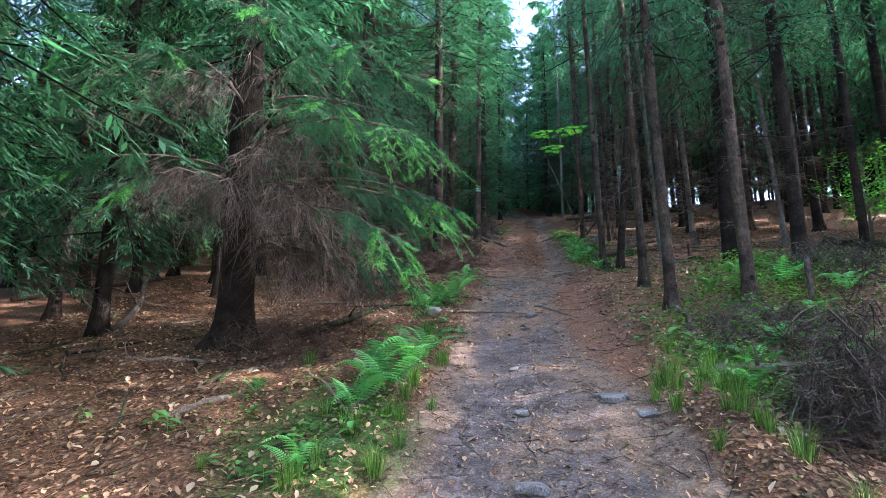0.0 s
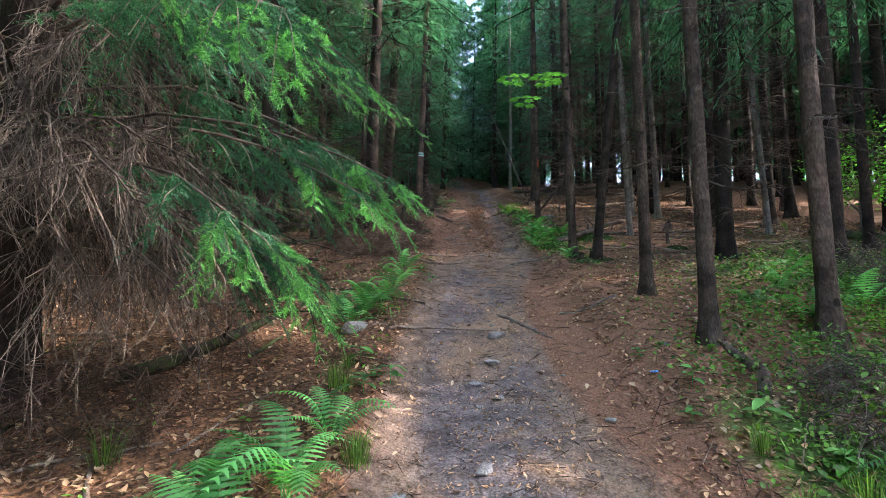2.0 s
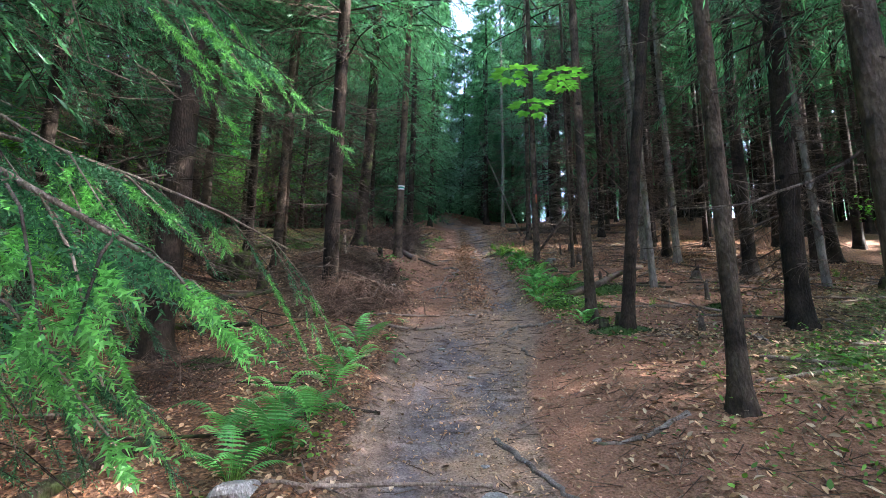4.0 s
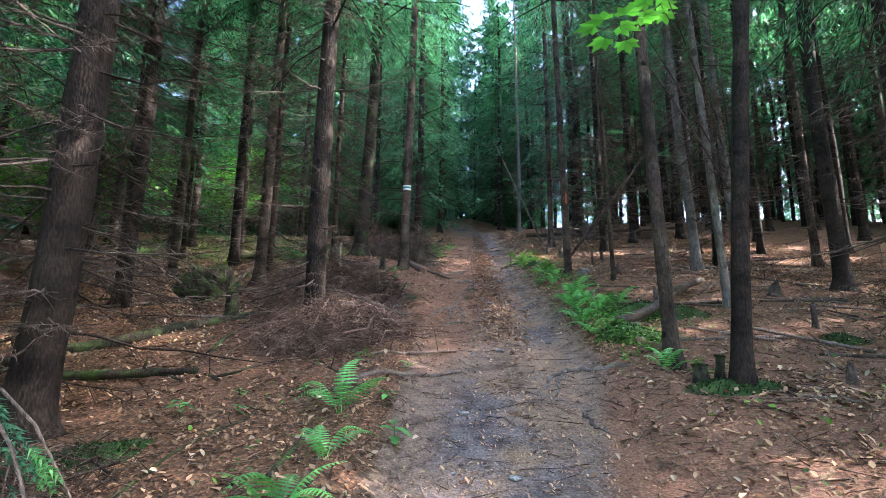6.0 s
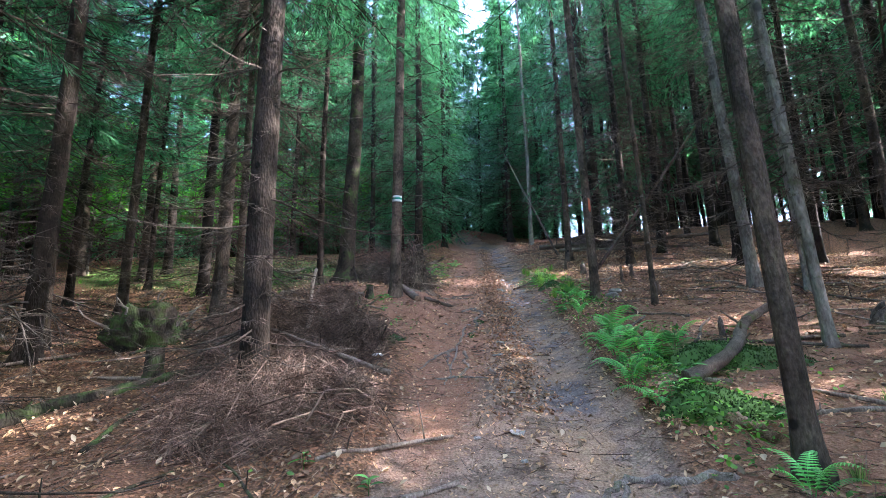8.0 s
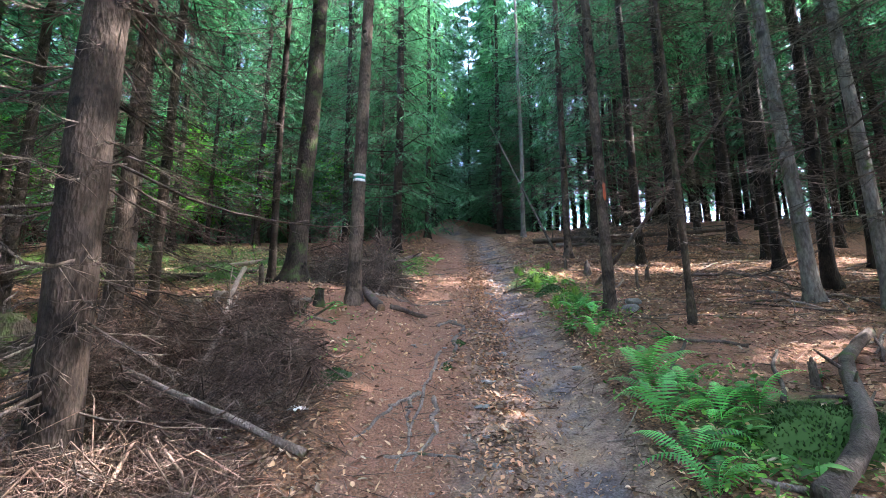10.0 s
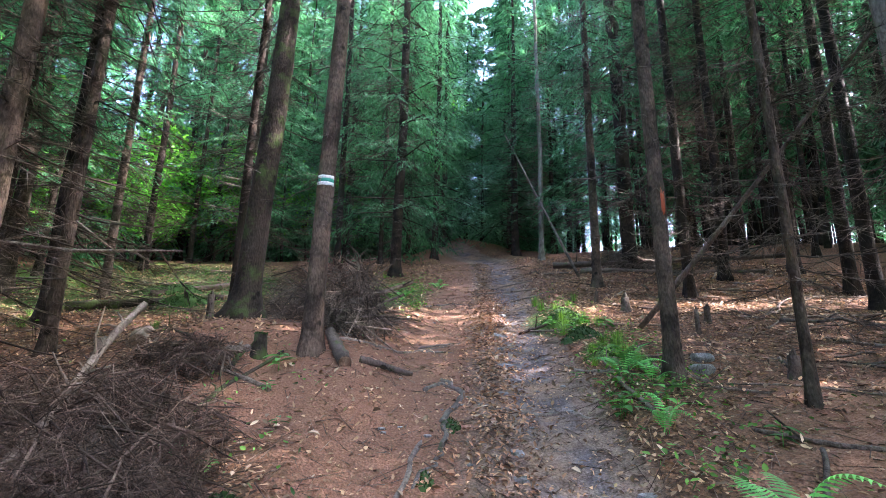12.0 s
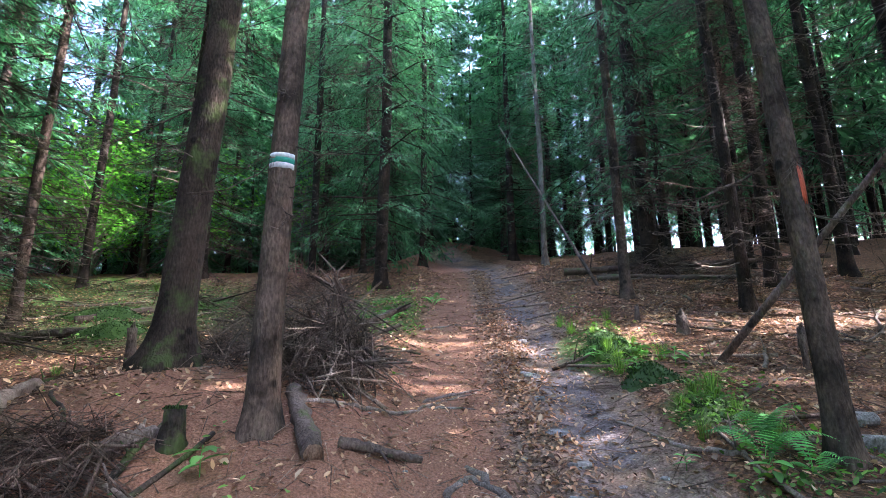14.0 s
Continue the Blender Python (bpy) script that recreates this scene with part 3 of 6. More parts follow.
# the trees close to the track, and unseen ones added for shade: x, y, diameter, bark, crown, dead branches, lean about
# x and y
NEAR = [
    (2.66, 6.02, 0.13, "plain", "mid", "few", 0, -1.0), (2.88, 7.35, 0.12, "plain", "high", "few", 0, -1.0), (3.36, 9.72, 0.14, "dark", "high", "", 0, 6),
    (3.32, 10.55, 0.13, "plain", "high", "", 0, -1.5), (3.36, 5.65, 0.14, "plain", "mid", "few", 0, -1), (5.38, 9.55, 0.25, "dark", "mid", "many", 0, 0),
    (5.3, 7.55, 0.2, "dark", "mid", "few", 0, 0), (5.36, 12.55, 0.11, "pale", "high", "grey", 0, -2), (7.4, 15.0, 0.16, "pale", "high", "grey", 0, -1),
    (7.9, 11.7, 0.12, "pale", "", "grey", 0, -3), (4.93, 15.05, 0.08, "plain", "", "grey", 0, -1),
    (6.98, 15.63, 0.19, "pale", "high", "grey", 0, -2), (8.0, 16.4, 0.19, "dark", "high", "many", 0, 0), (5.8, 21.0, 0.17, "plain", "mid", "grey", 0, 0),
    (6.85, 19.65, 0.17, "dark", "high", "dense", 0, 0), (9.17, 18.96, 0.19, "dark", "high", "few", 0, 0), (8.47, 21.05, 0.21, "dark", "high", "many", 0, 0),
    (7.5, 23.1, 0.36, "dark", "low", "many", 0, 0), (8.55, 25.4, 0.26, "dark", "high", "few", 0, 0), (6.17, 25.9, 0.15, "pale", "mid", "grey", 0, 0),
    (9.2, 13.2, 0.2, "dark", "high", "few", 0, 0), (9.36, 15.3, 0.16, "plain", "high", "many", 0, 0), (11.4, 15.3, 0.2, "plain", "high", "few", 0, 0), (8.5, 17.9, 0.19, "dark", "high", "few", 0, 0),
    (-1.65, 10.0, 0.30, "dark", "high", "dense", 0, 0), (-0.12, 12.6, 0.25, "dark", "mid", "dense", 0, 0), (-1.6, 16.1, 0.21, "plain", "high", "dense", 0, 0),
    (-3.3, 14.6, 0.24, "dark", "high", "dense", 0, 0), (-3.55, 15.2, 0.2, "dark", "high", "many", 0, -1.5), (-3.7, 17.5, 0.17, "plain", "high", "many", 0, 0), (-3.0, 19.4, 0.24, "dark", "high", "many", 0, 0),
    (-3.45, 21.6, 0.16, "plain", "high", "many", 0, 0), (0.2, 17.7, 0.3, "mossy", "high", "few", 0, 1),
    (-0.6, 19.9, 0.15, "dark", "high", "many", 0, 0), (1.93, 24.0, 0.26, "dark", "low", "dense", 0, 0), (0.42, 24.6, 0.17, "dark", "mid", "many", 0, 0),
    (-5.4, 21.9, 0.28, "plain", "high", "many", 0, 0), (-1.7, 17.4, 0.14, "plain", "", "many", 0, 0), (-6.07, 8.1, 0.17, "dark", "low", "many", 0, 3),
    (-6.2, 10.4, 0.2, "dark", "high", "many", 0, 0), (-5.4, 5.0, 0.18, "dark", "low", "few", 0, 0), (-7.2, 6.4, 0.2, "dark", "low", "few", 0, 0), (-8.4, 8.8, 0.2, "dark", "mid", "few", 0, 0), (-4.2, 9.6, 0.15, "dark", "high", "many", 0, 0), (-6.6, 12.6, 0.2, "dark", "high", "many", 0, 0),  (-7.6, 22.9, 0.22, "plain", "mid", "few", 0, 0), (3.2, 28.3, 0.22, "dark", "low", "many", 0, 0),
    (5.9, 28.0, 0.25, "dark", "low", "many", 0, 0), (6.3, 30.6, 0.2, "dark", "low", "few", 0, 0), (7.6, 29.2, 0.2, "dark", "low", "few", 0, 0), (8.9, 31.2, 0.22, "dark", "low", "few", 0, 0), (5.0, 33.6, 0.2, "dark", "low", "few", 0, 0), (7.2, 33.4, 0.2, "dark", "low", "few", 0, 0), (2.4, 31.2, 0.2, "dark", "low", "few", 0, 0), (-4.6, 7.0, 0.2, "dark", "low", "many", 0, 0),
    # added to shade the left floor, the first two out of view
    (-3.7, 1.8, 0.22, "dark", "mid", "few", 0, 0), (-2.8, -0.8, 0.2, "dark", "mid", "few", 0, 0), (-4.4, 12.4, 0.2, "dark", "mid", "dense", 0, 0), (-5.4, 14.0, 0.2, "dark", "high", "many", 0, 0),
    (8.4, 35.5, 0.2, "dark", "low", "few", 0, 0), (9.8, 37.0, 0.2, "dark", "low", "few", 0, 0), (7.4, 38.0, 0.2, "dark", "low", "few", 0, 0), (11.2, 36.5, 0.2, "dark", "low", "few", 0, 0), (10.4, 33.6, 0.2, "dark", "low", "few", 0, 0),
    # mostly out of view round the start, added to darken the floor there
    (-5.3, 3.8, 0.2, "dark", "low", "many", 0, 0), (-6.4, 2.6, 0.2, "dark", "low", "few", 0, 0), (-4.2, 0.6, 0.2, "dark", "mid", "few", 0, 0), (-5.2, -2.0, 0.2, "dark", "low", "few", 0, 0), (-3.2, -3.6, 0.2, "dark", "mid", "few", 0, 0), (3.6, -2.2, 0.2, "dark", "mid", "few", 0, 0),
    # the first two are added to shade the western floor
    (-7.4, 10.6, 0.2, "dark", "low", "many", 0, 0), (-8.6, 13.4, 0.2, "dark", "low", "many", 0, 0), (-2.6, 27.0, 0.2, "dark", "low", "many", 0, 0), (0.3, 28.0, 0.2, "dark", "low", "many", 0, 0), (-4.4, 29.4, 0.2, "dark", "low", "few", 0, 0),
]
for k, (x, y, dia, bark, crown, snags, rx, ry) in enumerate(NEAR):
    # crowns on the left and behind the start are widened for shade
    spruce(x, y, dia, bark, crown, snags, (k * 77) % 360, (rx, ry), (0.5 if y > 26 and 4.2 < x < 8.6 else 0.9) + 0.2 * ((k * 37) % 10) / 10, seed=k,
           spread=1.45 if x < 0.3 and (8 < y < 18 and crown == "high" or y < 2.5) else 0.45 if dia < 0.18 else (1.0 if x < 1.5 or crown == "low" else 0.68))

# the forest behind them
rng = np.random.default_rng(5)
taken = [(a[0], a[1]) for a in NEAR] + [(4.42, 15.98), (1.13, 16.72), (-2.45, 6.1)]
count = 0
while count < 125:
    x, y = rng.uniform(-14, 21), rng.uniform(1, 33)
    d = x - float(path_centre(y))
    if (-2.4 < d < 2.4 and y < 30) or (-4.5 < x < 7.2 and 0 < y < 26.5) or math.hypot(x - 2.5, y - 10) > 23:
        continue
    if x > 7 and y > 4 and rng.random() < 0.22:
        continue
    if x < -4.5 and rng.random() < (0.45 if y > 15 else 0.1):
        continue
    if min((x - a) ** 2 + (y - b) ** 2 for a, b in taken) < 1.35 ** 2:
        continue
    taken.append((x, y))
    low = -4 < x < 7 and y > 26
    # all take the dark bark, whose low tone includes forest shade
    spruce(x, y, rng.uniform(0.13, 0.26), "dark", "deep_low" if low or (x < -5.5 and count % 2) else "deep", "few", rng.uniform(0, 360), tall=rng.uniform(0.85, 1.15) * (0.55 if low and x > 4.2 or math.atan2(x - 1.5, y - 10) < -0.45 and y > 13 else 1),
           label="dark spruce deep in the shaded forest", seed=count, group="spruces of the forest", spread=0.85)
    count += 1


def far_tree(seed, z0, n, reach):
    """One far spruce as arrays: trunk and crown."""
    rng = np.random.default_rng(seed)
    z = np.array([-0.5, 0.5, 4.0, 9.0, 15.0, 19.0])
    tv, tq, _ = tube(np.stack([0.1 * np.sin(z), 0.1 * np.cos(z), z], -1), 0.1 * (1 - 0.9 * np.clip(z / 19, 0, 1)) + 0.005, 6, cap=False)
    _, out, ln, along = branch_points(rng, n, z0, 19.0, reach, 0.3, 0.1, 0.45)
    cv, cq = bough_sprays(rng, out, ln, along, n, 7, 3, 0.55, 0.13)
    return tv, tq, cv, cq


FAR_KINDS = [far_tree(400, 3.3, 26, 2.4), far_tree(401, 2.9, 26, 2.2), far_tree(402, 0.7, 32, 2.4), far_tree(403, 1.2, 32, 2.6)]
trunks, crowns = Shape(), Shape()
count = 0
while count < 480:
    x, y = rng.uniform(-40, 46), rng.uniform(-14, 54)
    d = x - float(path_centre(y))
    # those with y below 0 are unseen, added for closure and shade
    if math.hypot(x - 2.5, y - 10) < 21 and y > 1 or (abs(d) < 2.4 and y < 31 and y > -2) or (abs(x) < 3.5 and y < 1) or (x > 7 and y > 45):
        continue
    west = x < -8 and y > 4
    if west and rng.random() < 0.45:
        continue
    if min((x - a) ** 2 + (y - b) ** 2 for a, b in taken[-420:]) < 1.3 ** 2:
        continue
    taken.append((x, y))
    left_low = math.degrees(math.atan2(x - 1.2, y - 9)) < 18 or y < 8
    tv, tq, cv, cq = FAR_KINDS[int(rng.integers(2, 4)) if (left_low and rng.random() < 0.75) else int(rng.integers(0, 2))]
    c, sn = math.cos(count), math.sin(count)
    turn = np.array([[c, -sn, 0], [sn, c, 0], [0, 0, rng.uniform(0.8, 1.15) * (0.5 if west and math.atan2(x - 1.5, y - 10) < -0.42 else 0.6 if abs(math.degrees(math.atan2(x - 0.8, y - 6.5)) - 11.5) < 3.5 else 1)]])
    at = np.array([x, y, float(ground_height(x, y))])
    fat = np.array([rng.uniform(0.7, 1.4)] * 2 + [1])
    trunks.add((tv * fat) @ turn.T + at, tq)
    crowns.add(cv @ turn.T + at, cq)
    count += 1
young = [far_tree(410 + k, 0.15, 28, 3.6) for k in range(2)]
count = 0
while count < 420:        # young spruces and thin stems between the far trees
    x, y = rng.uniform(-44, 46), rng.uniform(8, 50)
    r = math.hypot(x - 2.5, y - 10)
    d = x - float(path_centre(y))
    if r < 19 or (abs(d) < 2.2 and y < 33) or (x < -6 and y > 14 and r < 23) or (math.atan2(x - 1.2, y - 9) > 0.33 and rng.random() < 0.7):
        continue
    c, sn = math.cos(count), math.sin(count)
    at = np.array([x, y, float(ground_height(x, y))])
    east = math.atan2(x - 1.2, y - 9) > 0.33
    tv, tq, cv, cq = FAR_KINDS[count % 2] if east else young[count % 2]
    tall = rng.uniform(0.8, 1.0) if east else rng.uniform(0.16, 0.34)
    wide = 1.0 if east else rng.uniform(0.4, 0.7)
    turn = np.array([[c * wide, -sn * wide, 0], [sn * wide, c * wide, 0], [0, 0, tall]])
    fat = np.array([rng.uniform(0.6, 1.1)] * 2 + [1])
    trunks.add((tv * fat) @ turn.T + at, tq)
    crowns.add(cv @ turn.T + at, cq)
    count += 1
for count in range(75):   # low-branched trees that close the view past the crest
    way, reach = rng.uniform(-0.36, 0.28), rng.uniform(23, 40)
    x, y = 1.5 + reach * math.sin(way), 11 + reach * math.cos(way)
    if abs(x - float(path_centre(y))) < 2.2 and y < 33 or 0.1 < way < 0.2:
        continue
    tv, tq, cv, cq = FAR_KINDS[2 + count % 2]
    at = np.array([x, y, float(ground_height(x, y))])
    grow = np.array([1, 1, rng.uniform(0.75, 1.0)])
    trunks.add(tv * grow + at, tq)
    crowns.add(cv * grow * np.array([1, 1 if count % 4 < 2 else -1, 1]) + at, cq)
count = 0
while count < 150:        # the bare lower stems of the dense stand before the field
    x, y = rng.uniform(8, 44), rng.uniform(17, 46)
    if math.hypot(x - 2.5, y - 10) < 19 or x - float(path_centre(y)) < 3:
        continue
    at = np.array([x, y, float(ground_height(x, y))])
    fat = np.array([rng.uniform(0.55, 1.25)] * 2 + [rng.uniform(0.75, 1.0)])
    trunks.add(FAR_KINDS[0][0] * fat + at, FAR_KINDS[0][1])
    if count % 2:
        crowns.add(FAR_KINDS[count % 4 // 2][2] * np.array([1, -1, 1]) + at, FAR_KINDS[count % 4 // 2][3])
    count += 1
far_forest = tagged(new("far_forest"), "dense dark spruce forest beyond the near trees", "forest", kind="stuff")
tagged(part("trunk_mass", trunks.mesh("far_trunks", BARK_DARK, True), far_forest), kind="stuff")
tagged(part("crown_mass", crowns.mesh("far_crowns", NEEDLES), far_forest, "dark green needled crowns"), kind="stuff")

# ---- broad-leaved trees and shrubs ----
def leafy_meshes(name, seed, z0, z1, radius, clumps, per, size, mat):
    """Limbs, and a crown of leaf clumps with gaps between them."""
    rng = np.random.default_rng(seed)
    c = rng.normal(0, 0.5, (clumps, 3))
    c = unit(c) * rng.uniform(0.35, 1.0, (clumps, 1)) * np.array([radius, radius, (z1 - z0) / 2]) + np.array([0, 0, (z0 + z1) / 2])
    limbs = Shape()
    foot = np.stack([np.zeros(clumps), np.zeros(clumps), np.clip(c[:, 2] - np.hypot(c[:, 0], c[:, 1]) * 0.9, z0 * 0.4, None)], -1)
    v, q = twigs(foot, c, 0.03, 0.008, rng.normal(0, 0.12, (clumps, 3)))
    limbs.add(v, q)
    k = clumps * per
    ci = np.repeat(np.arange(clumps), per)
    p = c[ci] + rng.normal(0, 1, (k, 3)) * np.array([0.48, 0.48, 0.22]) * radius * 0.42
    az = rng.uniform(0, 6.283, k)
    d = np.stack([np.cos(az), np.sin(az), rng.uniform(-0.7, 0.15, k)], -1)
    nrm = unit(np.array([0, 0, 1.0]) + rng.normal(0, 0.4, (k, 3)))
    v, q = blades(p, d, size * rng.uniform(0.7, 1.3, k), size * 0.62 * rng.uniform(0.8, 1.2, k), nrm, 0.1)
    return limbs.mesh(name + "_limbs", BARK_PALE), Shape().add(v, q).mesh(name, mat)


BEECH_TRUNK = trunk_mesh("beech_trunk", 130, 14.0, BARK_PALE, 0.5, 10, 0.2)
BEECH_TALL = [leafy_meshes("beech_crown", 131 + k, 2.5, 15.5, 3.0, 60, 42, 0.2, BEECH) for k in range(3)]
BEECH_SHRUB = [leafy_meshes("shrub_crown", 141 + k, 0.4, 5.0, 1.7, 42, 36, 0.16, BEECH) for k in range(3)]


def beech(x, y, tall=True, turn=0.0, size=1.0, seed=0):
    tree = thing("beech_tree" if tall else "beech_sapling", x, y, "broad-leaved tree with bright green sunlit leaves among spruces" if tall else "leafy young beech with bright green leaves", "tree", "broad-leaved trees", turn=turn)
    part("trunk", BEECH_TRUNK, tree, m=Matrix.Diagonal((0.22 * size, 0.22 * size, size, 1)) if tall else Matrix.Diagonal((0.07, 0.07, 0.32 * size, 1)))
    limbs, leaves = (BEECH_TALL if tall else BEECH_SHRUB)[seed % 3]
    m = Matrix.Diagonal((size, size, size, 1))
    tagged(part("limb_wood", limbs, tree, m=m), kind="stuff")
    tagged(part("crown", leaves, tree, "bright green leaves", m), kind="stuff")
    return tree


rng = np.random.default_rng(17)
for k in range(60):       # along the western slope
    tall = k % 5 == 0
    beech(rng.uniform(-26, -17) if tall else rng.uniform(-24, -7), rng.uniform(30, 46) if tall else rng.uniform(13, 44), tall, rng.uniform(0, 360), rng.uniform(0.8, 1.3), k)
for k in range(9):        # the opening over the crest
    beech(rng.uniform(-5, 7), rng.uniform(37, 48), True, rng.uniform(0, 360), rng.uniform(0.65, 0.9), k)
for k in range(20):       # leafy edge behind the western trees and over the crest
    beech(-20 + k * 1.75 + rng.uniform(-0.6, 0.6), rng.uniform(46, 52), False, rng.uniform(0, 360), rng.uniform(1.0, 1.5), k)
for k in range(14):       # the sunlit forest edge past the crest
    beech(4 + k * 3.8 + rng.uniform(-1, 1), 53 + rng.uniform(-2, 4) - k * 0.7, False, rng.uniform(0, 360), rng.uniform(0.6, 1.0), k)
for k in range(30):       # young trees that close the western floor
    beech(rng.uniform(-16, -4.5), rng.uniform(23, 34), False, rng.uniform(0, 360), rng.uniform(0.7, 1.2), k)
for x, y, sz in ((-5.2, 26.5, 0.7), (-3.0, 28.0, 0.8), (-7.5, 15.5, 0.7), (-8.5, 18.5, 0.9), (-0.5, 29.5, 0.8), (9.5, 11.2, 0.5), (10.5, 9.5, 0.6)):
    beech(x, y, False, 40 * x, sz, int(abs(x)))


def maple_sapling(x, y, height, places):
    """A thin young tree with a few tiers of large pale green leaves."""
    rng = np.random.default_rng(71)
    tree = thing("maple_sapling", x, y, "thin young maple with a few bright green leaves", "tree")
    z = np.linspace(-0.1, height, 9)
    part("trunk", Shape().add(*tube(np.stack([0.05 * np.sin(z), 0.04 * np.cos(z * 1.3), z], -1), 0.014 * (1 - 0.8 * z / height) + 0.002, 6)).mesh("sapling_trunk", BARK, True), tree)
    for dx, dy, dz in places:
        tip = np.array([dx, dy, dz])
        foot = np.array([0.0, 0.0, dz - 0.25])
        twig = part("twig", Shape().add(*tube(np.stack([foot, (foot + tip) / 2 + np.array([0, 0, 0.05]), tip]), [0.006, 0.004, 0.002], 5)).mesh("sapling_twig", BARK, True), tree)
        for k in range(7):
            a = k * 0.9
            p = tip + np.array([0.12 * math.cos(a), 0.12 * math.sin(a), rng.uniform(-0.03, 0.03)]) * (k > 0)
            v, q = blades(np.repeat(p[None], 5, 0), np.stack([[math.cos(a + o), math.sin(a + o), -0.15] for o in (-1.3, -0.65, 0, 0.65, 1.3)]), np.array([0.07, 0.10, 0.12, 0.10, 0.07]), 0.05, np.repeat([[0, 0, 1.0]], 5, 0), 0.05)
            part("leaf", Shape().add(v, q).mesh("maple_leaf", BEECH), twig)
    return tree


maple_sapling(3.5, 9.85, 2.8, [(-1.87, -1.8, 2.03), (-1.36, -1.48, 2.23), (-1.65, -1.55, 1.88), (-1.1, -1.05, 2.43)])


# ---- the marked spruces ----
def paint_material(name, colour):
    m, nt, bs = material(name)
    co = nt.nodes.new("ShaderNodeTexCoord").outputs["Object"]
    tone = ramp(nt, noise_tex(nt, 40, 4, 0.7, co), [(0.3, tuple(c * 0.6 for c in colour)), (0.6, colour)])
    nt.links.new(tone, bs.inputs["Base Color"])
    bs.inputs["Roughness"].default_value = 0.7
    bump(nt, bs, noise_tex(nt, 60, 3, 0.7, co), 0.006, 0.7)
    return m


WHITE_PAINT = paint_material("white_paint", (0.72, 0.76, 0.74))
GREEN_PAINT = paint_material("green_paint", (0.02, 0.33, 0.22))
ORANGE_PAINT = paint_material("orange_paint", (0.50, 0.10, 0.035))


def band(name, mat, radius, z0, z1, a0, a1, ragged=0.0, seed=0):
    """A patch of paint bent round a trunk."""
    rng = np.random.default_rng(seed)
    n = 12
    ang = np.radians(np.linspace(a0, a1, n))
    lo = z0 + rng.normal(0, ragged, n)
    hi = z1 + rng.normal(0, ragged, n)
    rows = [np.stack([radius * np.cos(ang), radius * np.sin(ang), z], -1) for z in (lo, (lo + hi) / 2, hi)]
    rows.append(np.stack([(radius - 0.012) * np.cos(ang), (radius - 0.012) * np.sin(ang), hi], -1))
    rows.insert(0, np.stack([(radius - 0.012) * np.cos(ang), (radius - 0.012) * np.sin(ang), lo], -1))
    v = np.concatenate(rows)
    i, j = np.meshgrid(np.arange(4), np.arange(n - 1), indexing="ij")
    q = np.stack([i * n + j, i * n + j + 1, (i + 1) * n + j + 1, (i + 1) * n + j], -1).reshape(-1, 4)
    return make_mesh(name, v, q, [mat], True)


marked = spruce(1.13, 16.66, 0.19, "straight", "high", "few", 0, (0.0, 1.2), 1.0, "straight spruce with a white and green painted trail mark", 0)
mark = part("trail_mark", band("mark_white", WHITE_PAINT, 0.094, 1.742, 1.775, -150, -28, 0.0015, 1), marked, "upper white stripe")
part("stripe", band("mark_green", GREEN_PAINT, 0.0945, 1.705, 1.742, -149, -29, 0.0015, 2), mark, "green middle stripe")
part("stripe", band("mark_white", WHITE_PAINT, 0.094, 1.668, 1.705, -151, -27, 0.0015, 3), mark, "lower white stripe")
orange = spruce(4.42, 15.98, 0.15, "straight", "high", "few", 0, (0.0, -1.0), 1.0, "slender spruce with a smear of orange paint", 0)
part("paint_mark", band("orange_mark", ORANGE_PAINT, 0.0745, 1.5, 1.70, -96, -62, 0.02, 4), orange, "orange paint smear")


# ---- the big spruce whose boughs hang over the track ----
def needle_twigs(shape, p, d, length, rng, count=22, needle=0.02):
    """Twigs set all round with single needles."""
    p, d = np.asarray(p, float), unit(d)
    n = len(p)
    ref = unit(rng.normal(0, 1, (n, 3)))
    a = unit(np.cross(d, ref))
    b = np.cross(d, a)
    length = np.broadcast_to(length, n)
    k = np.tile(np.arange(count), n)
    ti = np.repeat(np.arange(n), count)
    f = (k + rng.uniform(0, 1, n * count)) / count
    phi = k * 2.4 + rng.uniform(0, 0.6, n * count)
    rad = a[ti] * np.cos(phi)[:, None] + b[ti] * np.sin(phi)[:, None]
    base = p[ti] + d[ti] * (f * length[ti])[:, None]
    nd = unit(d[ti] * 0.75 + rad)
    ln = needle * rng.uniform(0.7, 1.2, n * count)[:, None] * (1.1 - 0.5 * f[:, None])
    w = unit(np.cross(nd, d[ti])) * 0.0027
    v = np.stack([base - w, base + w, base + nd * ln], 1).reshape(-1, 3)
    shape.add(v, tris=np.arange(n * count * 3).reshape(-1, 3))


